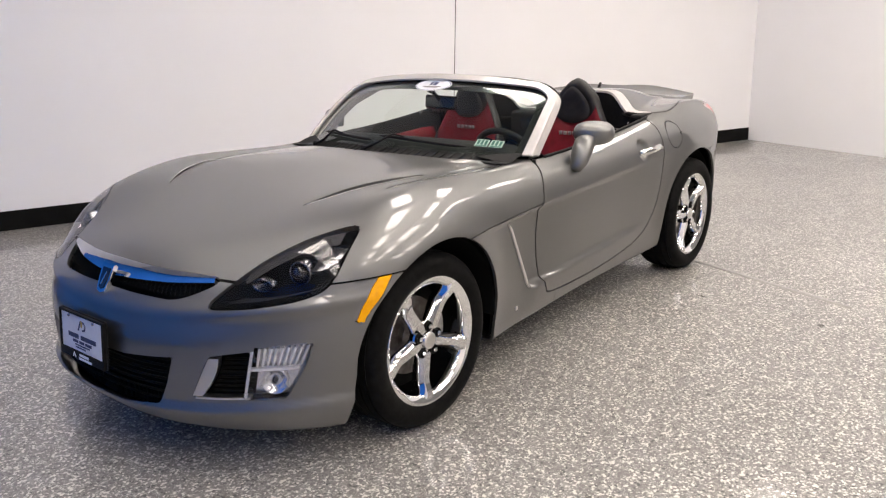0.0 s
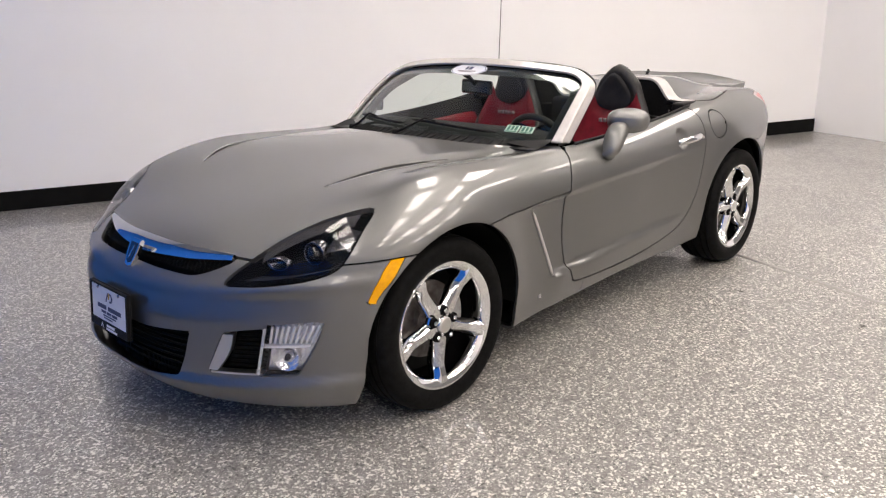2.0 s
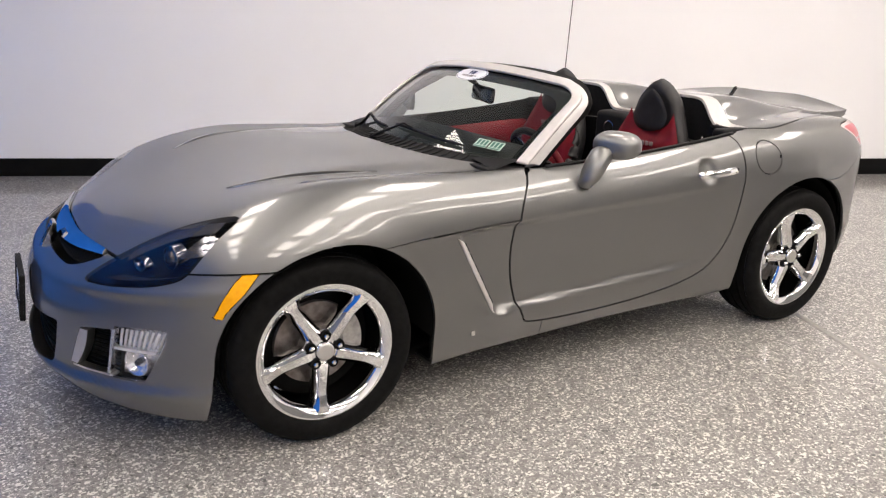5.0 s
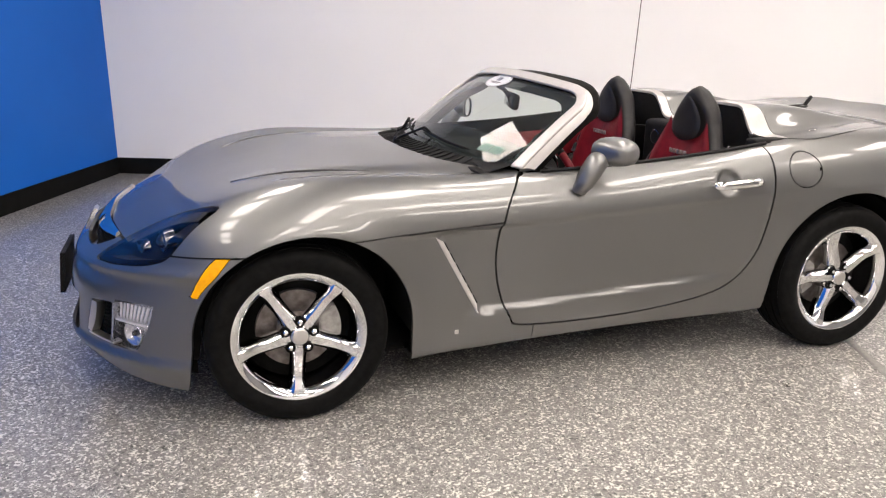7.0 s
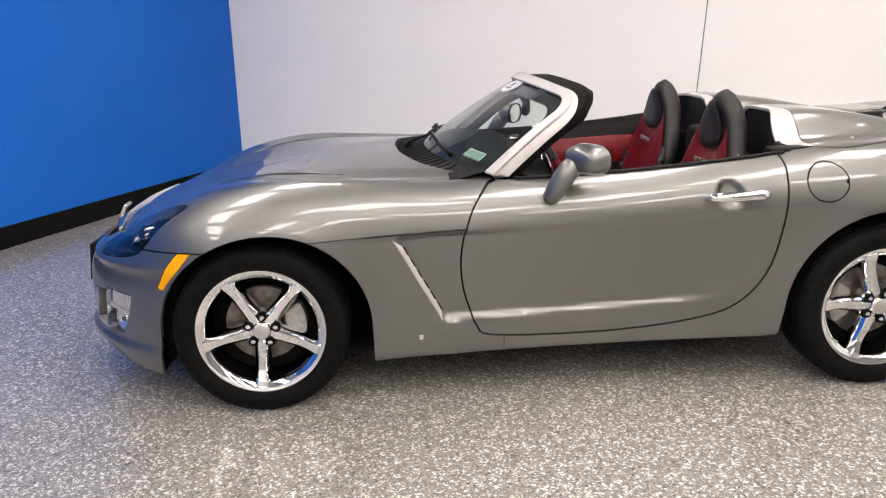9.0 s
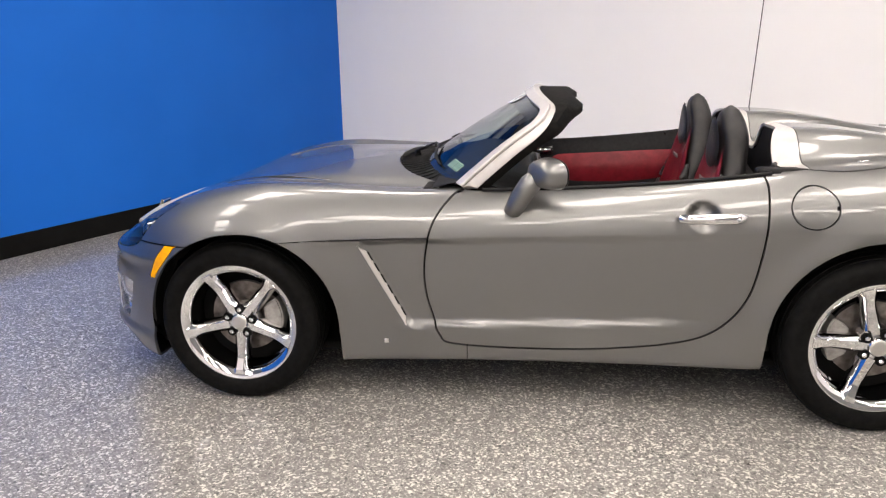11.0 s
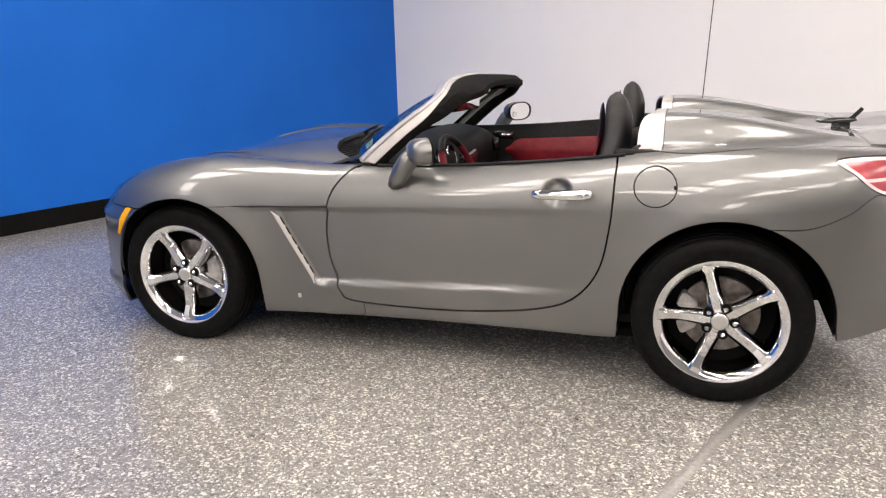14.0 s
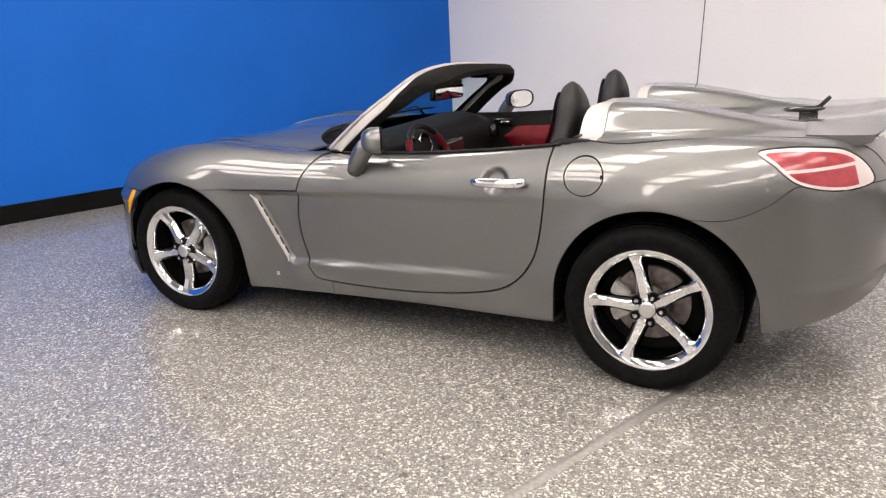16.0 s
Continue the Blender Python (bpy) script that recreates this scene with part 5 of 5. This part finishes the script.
part("mast_base", mesh_of("mast_base", *tube([mast[0], (mast[0][0] + 0.001, mast[0][1], mast[0][2] + 0.03)], [0.014, 0.006], 12), plastic), None, aerial)


# ---- cabin ----
tub = part("cabin_floor", block(0.75, 2.10, -0.70, 0.70, 0.22, 0.26, 0.005), carpet, car)
part("firewall", block(0.74, 0.78, -0.70, 0.70, 0.22, 0.86, 0.005), plastic, car)


def bulkhead_sheet(u, v):
    y = lerp(-0.69, 0.69, u)
    z1 = float(top(np.array(2.13), np.array(abs(y)))) - 0.012
    return (2.125 - 0.03 * (1 - v) - 0.05 * ss(0.42, 0.62, abs(y)), y, lerp(0.26, z1, v))


part("bulkhead", mesh_of("bulkhead", *grid(60, 20, bulkhead_sheet), plastic), None, car, "black panel behind the seats")
part("bulkhead_trim", block(1.98, 2.10, -0.115, 0.115, 0.50, 0.945, 0.03, 4), plastic, car, "raised black panel between the seats")
for y in (-0.0,):
    g = lathe([(0.0, 0.004), (0.030, 0.003), (0.036, 0.0), (0.04, 0.004)], 28)
    part("bulkhead_badge", mesh_of("bulkhead_badge", [pose(1.979, 0.0, 0.86, 0, 0, -90) @ Vector(v) for v in g[0]], g[1], chrome), None, car, "round chrome badge")
part("tonneau_edge", mesh_of("tonneau_edge", *tube([(2.075, -0.74, 0.934), (2.06, -0.66, 0.942), (2.085, -0.60, 0.946)], 0.014, 8), seal), None, car)
for s in (-1, 1):
    part("hinge_cover", block(1.985, 2.175, s * 0.715 - 0.035, s * 0.715 + 0.035, 0.90, 0.949, 0.014, 3), plastic, car, "black trim behind the door")


# dashboard
def dash_sheet(u, v):
    y = lerp(-0.70, 0.70, u)
    hood_up = 0.045 * math.exp(-(((y + 0.37) / 0.17) ** 4)) * ss(0.35, 0.62, v) * (1 - ss(0.68, 0.74, v))
    pts = [(0.80, 0.872), (0.92, 0.900), (1.05, 0.898), (1.13, 0.880), (1.165, 0.84), (1.175, 0.76), (1.15, 0.66), (1.10, 0.55), (1.05, 0.40)]
    i = min(int(v * 8), 7)
    t = v * 8 - i
    p0, p1, p2, p3 = pts[max(i - 1, 0)], pts[i], pts[i + 1], pts[min(i + 2, 8)]
    c = [0.5 * (2 * b + (d - a) * t + (2 * a - 5 * b + 4 * d - e) * t * t + (3 * b - a - 3 * d + e) * t**3) for a, b, d, e in zip(p0, p1, p2, p3)]
    return (c[0] + 0.02 * (1 - (y / 0.7) ** 2) - 0.03 + 0.05 * hood_up / 0.045 * 0.6, y, c[1] + hood_up - 0.03 * ss(0.45, 0.7, abs(y)) * ss(0.1, 0.4, v) - 0.015 * ss(0.5, 0.7, abs(y)))


dash = part("dashboard", mesh_of("dashboard", *grid(70, 50, dash_sheet), plastic), None, car, "black moulded dashboard")
for y in (-0.44, -0.30):
    g = lathe([(0.0, 0.006), (0.045, 0.006), (0.052, -0.006), (0.056, 0.004)], 30)
    part("gauge", mesh_of("gauge", [pose(1.172, y, 0.845, -15, 0, 90) @ Vector(v) for v in g[0]], g[1], gloss_black), None, dash)
    g = lathe([(0.050, -0.004), (0.054, -0.009), (0.058, -0.002)], 30)
    part("gauge_ring", mesh_of("gauge_ring", [pose(1.172, y, 0.845, -15, 0, 90) @ Vector(v) for v in g[0]], g[1], chrome), None, dash)
part("centre_stack", block(1.12, 1.19, -0.13, 0.13, 0.50, 0.82, 0.02, 3), gloss_black, dash)
for y in (-0.08, 0.0, 0.08):
    part("dial_knob", mesh_of("dial_knob", *tube([(1.185, y, 0.60), (1.21, y, 0.60)], [0.022, 0.018], 18), satin_metal), None, dash)
for y in (-0.62, -0.08, 0.08, 0.60):
    part("air_vent", mesh_of("air_vent", *tube([(1.14, y, 0.775), (1.183, y, 0.78)], [0.04, 0.038], 22), gloss_black), None, dash)

console = part("centre_console", block(1.10, 2.05, -0.12, 0.12, 0.26, 0.555, 0.035, 4), plastic, car, "black centre console")
part("console_lid", block(1.72, 2.0, -0.10, 0.10, 0.55, 0.60, 0.025, 4), leather, console)
part("gear_lever", mesh_of("gear_lever", *tube([(1.36, 0, 0.54), (1.37, 0, 0.60), (1.372, 0, 0.655)], [0.03, 0.010, 0.010], 14), leather), None, console)
ball = bmesh.new()
bmesh.ops.create_uvsphere(ball, u_segments=20, v_segments=12, radius=0.026)
ball.transform(Matrix.Translation((1.373, 0, 0.675)))
part("gear_knob", ball, chrome, console)
part("handbrake", mesh_of("handbrake", *tube([(1.75, 0.075, 0.56), (1.62, 0.075, 0.60), (1.52, 0.075, 0.635)], [0.014, 0.013, 0.016], 12), leather), None, console)

# steering wheel
hub_m = Matrix.Translation((1.245, -0.365, 0.772)) @ pose(0, 0, 0, 0, -25, 0)      # its axis is x
wheel_ob = None


def arc(a0, a1, n=26):
    return [hub_m @ Vector((0, 0.182 * math.sin(radians(a)), 0.182 * math.cos(radians(a)))) for a in np.linspace(a0, a1, n)]


for name, a0, a1, m in (("steering_wheel", -48, 48, leather), ("rim_grip", 48, 132, red_leather), ("rim_foot", 132, 228, leather), ("rim_grip", 228, 312, red_leather)):
    ob = part(name, mesh_of(name, *tube(arc(a0, a1), 0.0165, 14), m), None, wheel_ob or car, "black and red steering wheel" if not wheel_ob else ("red leather grip" if "grip" in name else ""))
    wheel_ob = wheel_ob or ob
pad = bmesh.new()
bmesh.ops.create_uvsphere(pad, u_segments=24, v_segments=14, radius=1)
pad.transform(hub_m @ Matrix.Translation((-0.03, 0, -0.01)) @ Matrix.Diagonal((0.032, 0.075, 0.062, 1)))
for f in pad.faces:
    f.smooth = True
part("wheel_pad", pad, plastic, wheel_ob)
for a in (90, 270, 150, 210):
    p1 = hub_m @ Vector((-0.005, 0.178 * math.sin(radians(a)), 0.178 * math.cos(radians(a))))
    p0 = hub_m @ Vector((-0.025, 0.05 * math.sin(radians(a)), 0.05 * math.cos(radians(a))))
    part("wheel_spoke", mesh_of("wheel_spoke", *tube([p0, (p0 + p1) / 2, p1], [0.020, 0.013, 0.012], 10, True, 0.6), satin_metal), None, wheel_ob)
part("steering_column", mesh_of("steering_column", *tube([hub_m @ Vector((-0.04, 0, 0)), hub_m @ Vector((-0.16, 0, 0))], [0.045, 0.06], 18), plastic), None, wheel_ob)
for a, l in ((80, 0.16), (280, 0.16)):
    p0 = hub_m @ Vector((-0.06, 0.04 * math.sin(radians(a)), 0.02))
    p1 = hub_m @ Vector((-0.05, l * math.sin(radians(a)), 0.05))
    part("stalk", mesh_of("stalk", *tube([p0, p1], [0.008, 0.011], 10), plastic), None, wheel_ob)

# rear-view mirror under the header
m = Matrix.Translation((1.165, -0.01, 1.066)) @ pose(0, 0, 0, 0, 6, -14)
inner = part("rear_view_mirror", block(-0.02, 0.014, -0.125, 0.125, -0.036, 0.036, 0.013, 4), gloss_black, car, "black rear-view mirror on the windscreen")
inner.matrix_basis = m
part("mirror_face", block(0.013, 0.0155, -0.112, 0.112, -0.027, 0.027, 0.001, 1), mirror_mat, inner, "mirror glass")
part("mirror_stem", mesh_of("mirror_stem", *tube([(-0.01, 0, 0.01), (-0.045, 0.012, 0.045), (-0.07, 0.015, 0.066)], [0.012, 0.010, 0.02], 12), plastic), None, inner)
for s in (-1, 1):
    part("sun_visor", block(1.215, 1.33, s * 0.34 - 0.17, s * 0.34 + 0.17, 1.125, 1.145, 0.007, 3), lining_black, car, "black folded sun visor")


# inner door cards
for s, k in ((-1, 0), (1, 1)):
    d = panel["door"][k]

    def card(u, v, s=s):
        x = lerp(0.86, 2.04, u)
        z = lerp(0.30, float(from_top(x, 0.752)[2]) + 0.002, v)
        return (x, s * (0.712 - 0.045 * math.sin(math.pi * min(1, v * 1.15)) * (1 - ss(0.8, 1.0, v)) + 0.028 * ss(0.86, 1.0, v)), z)
    part("door_card", mesh_of("door_card", *grid(40, 24, card), plastic), None, d, "black door lining")

    def insert(u, v, s=s):
        x = lerp(1.20, 1.98, u)
        zt = 0.792 - 0.045 * (1 - ss(0, 0.10, u)) + 0.038 * u
        zb = 0.60 + 0.115 * (1 - ss(0.0, 0.14, u))
        bulge = 0.024 * math.sin(math.pi * min(1, max(0, v))) ** 0.5 * math.sin(math.pi * min(1, 0.03 + u * 0.97)) ** 0.3
        return (x, s * (0.694 - bulge + 0.016 * ss(0.6, 1, v)), lerp(zb, zt, v))
    part("door_insert", mesh_of("door_insert", *grid(30, 14, insert), red_leather), None, d, "red leather door insert")
    part("inner_handle", mesh_of("inner_handle", *tube([(1.155, s * 0.690, 0.812), (1.19, s * 0.678, 0.820), (1.235, s * 0.682, 0.822)], [0.008, 0.011, 0.007], 10), chrome), None, d, "chrome inner handle")
    part("handle_bezel", block(1.13, 1.25, s * 0.70 - 0.012, s * 0.70 + 0.006, 0.796, 0.842, 0.008, 2), gloss_black, d)
    part("lock_pin", mesh_of("lock_pin", *tube([(1.86, s * 0.735, 0.90), (1.86, s * 0.735, 0.925)], 0.004, 8), gloss_black), None, d)


# seats
def seat(y0, turn):
    """A bucket seat: black shell, red facing, dark padded hollow at the head."""
    lean = radians(12)

    def back_half(t):
        return float(spl([(0, 0.235), (0.25, 0.245), (0.50, 0.235), (0.64, 0.195), (0.76, 0.150), (0.87, 0.118), (0.94, 0.092), (1.0, 0.066)])(t))

    def centre(t):
        z = lerp(0.42, 1.147, t)
        return Vector((1.80 + 0.175 * t + 0.03 * math.sin(math.pi * t) - 0.02 * ss(0.75, 1, t), y0, z))

    def shell(u, v):
        t = 0.985 * u
        th = 2 * math.pi * v
        w, c = back_half(u), centre(u)
        dep = lerp(0.085, 0.062, u) * (1 if u < 0.82 else math.sqrt(max(0.01, 1 - ((u - 0.82) / 0.181) ** 2)))
        cx, sx = math.cos(th), math.sin(th)
        px = math.copysign(abs(cx) ** 0.7, cx) * w * (1 if u < 0.84 else math.sqrt(max(0.01, 1 - ((u - 0.84) / 0.161) ** 2)))
        py = math.copysign(abs(sx) ** 0.75, sx) * dep
        if sx < 0:
            py += 0.035 * (1 - (px / (w + 1e-6)) ** 2) * (1 - ss(0.8, 1, u)) * 1.0
        return tuple(c + Vector((py, px, 0)))
    vs, fs = grid(44, 40, shell, True)
    fs.append(tuple((43) * 40 + j for j in range(40)))
    fs.append(tuple(range(39, -1, -1)))
    s = part("seat", mesh_of("seat", vs, fs, leather), None, car, "black leather bucket seat with red facing")

    def facing(u, v):
        t = lerp(0.10, 0.665 + 0.135 * abs(2 * v - 1) ** 2.2, u)
        w = back_half(t) * 1.0
        q = 2 * v - 1
        c = centre(t)
        edge = min(1, (1 - abs(q)) * 6, u * 8 + 0.1, (1 - u) * 7 + 0.05)
        return tuple(c + Vector((-lerp(0.085, 0.062, t) * (1 - 0.22 * abs(q) ** 3) + 0.030 * (1 - q * q) * (1 - ss(0.8, 1, t)) - 0.012 * edge + 0.004, q * w, 0)))
    part("seat_facing", mesh_of("seat_facing", *grid(30, 26, facing), red_leather), None, s, "red leather facing")

    def hollow(u, v):
        th = 2 * math.pi * v
        r = u
        t = 0.80 + 0.140 * r * math.sin(th)
        w = 0.104 * r * math.cos(th) * (0.98 - 0.40 * math.sin(th))
        c = centre(t)
        return tuple(c + Vector((-0.066 - 0.004 * math.sqrt(max(0, 1 - r**2.5)) + 0.008 * r**6, w, 0)))
    part("head_pad", mesh_of("head_pad", *grid(10, 36, hollow, True), leather), None, s, "black padded head rest")
    for k in range(5):
        c = centre(0.585)
        part("stitched_mark", block(-0.004, 0.001, -0.011, 0.011, -0.011, 0.011, 0.002, 1), ink_grey, s).location = c + Vector((-0.0665 - 0.0 * k, (k - 2) * 0.028, 0))

    def cushion(u, v):
        th = 2 * math.pi * v
        x = lerp(1.30, 1.86, u)
        w = 0.25 * (0.9 + 0.1 * math.sin(math.pi * u))
        h = 0.075 * (1 if 0.1 < u < 0.95 else 0.75)
        cx, sx = math.cos(th), math.sin(th)
        return (x, y0 + math.copysign(abs(cx) ** 0.6, cx) * w, 0.46 + 0.05 * (1 - u) + math.copysign(abs(sx) ** 0.6, sx) * h - (0.02 * (1 - cx * cx) if sx > 0 else 0))
    vs, fs = grid(20, 30, cushion, True)
    fs += [tuple(range(29, -1, -1)), tuple(19 * 30 + j for j in range(30))]
    part("seat_cushion", mesh_of("seat_cushion", vs, fs, red_leather), None, s, "red leather cushion")
    part("seat_base", block(1.34, 1.86, y0 - 0.2, y0 + 0.2, 0.255, 0.42, 0.02, 2), plastic, s)
    for q in (-1, 1):
        pts = [Vector((1.90 + 0.012, y0, 0)) * 0 + centre(t) + Vector((-0.05 + 0.02 * t, q * back_half(t) * 0.99, 0)) for t in np.linspace(0.10, 0.56, 16)]
        part("side_bolster", mesh_of("side_bolster", *tube(pts, [0.02] + [0.032] * 8 + [0.030, 0.028, 0.025, 0.022, 0.018, 0.014, 0.008], 10), leather), None, s)
    return s


seat(-0.375, 0)
seat(0.365, 0)
for y in (-0.375, 0.365):
    part("seat_belt", mesh_of("seat_belt", *tube([(2.06, y - math.copysign(0.27, -y) * -1, 0.90), (2.02, y + math.copysign(0.25, y), 0.86), (1.95, y + math.copysign(0.25, y), 0.62), (1.90, y + math.copysign(0.24, y), 0.40)], 0.02, 8, True, 0.15), seal), None, car, "black seat belt")

# ---- floor joint ----
joint = part("floor_joint", block(-0.022, 0.022, -1.25, 0.0, -0.001, 0.0006, 0.0), vary(shader("joint_filler", (0.2, 0.19, 0.18), 0.4), 60, (0.23, 0.222, 0.21), (0.36, 0.348, 0.33)))
joint.matrix_basis = pose(2.62, -0.70, 0.0, 0, 0, -21.5)
tagged(joint, "filled joint in the grey flake floor", "floor joint", "", "structure")
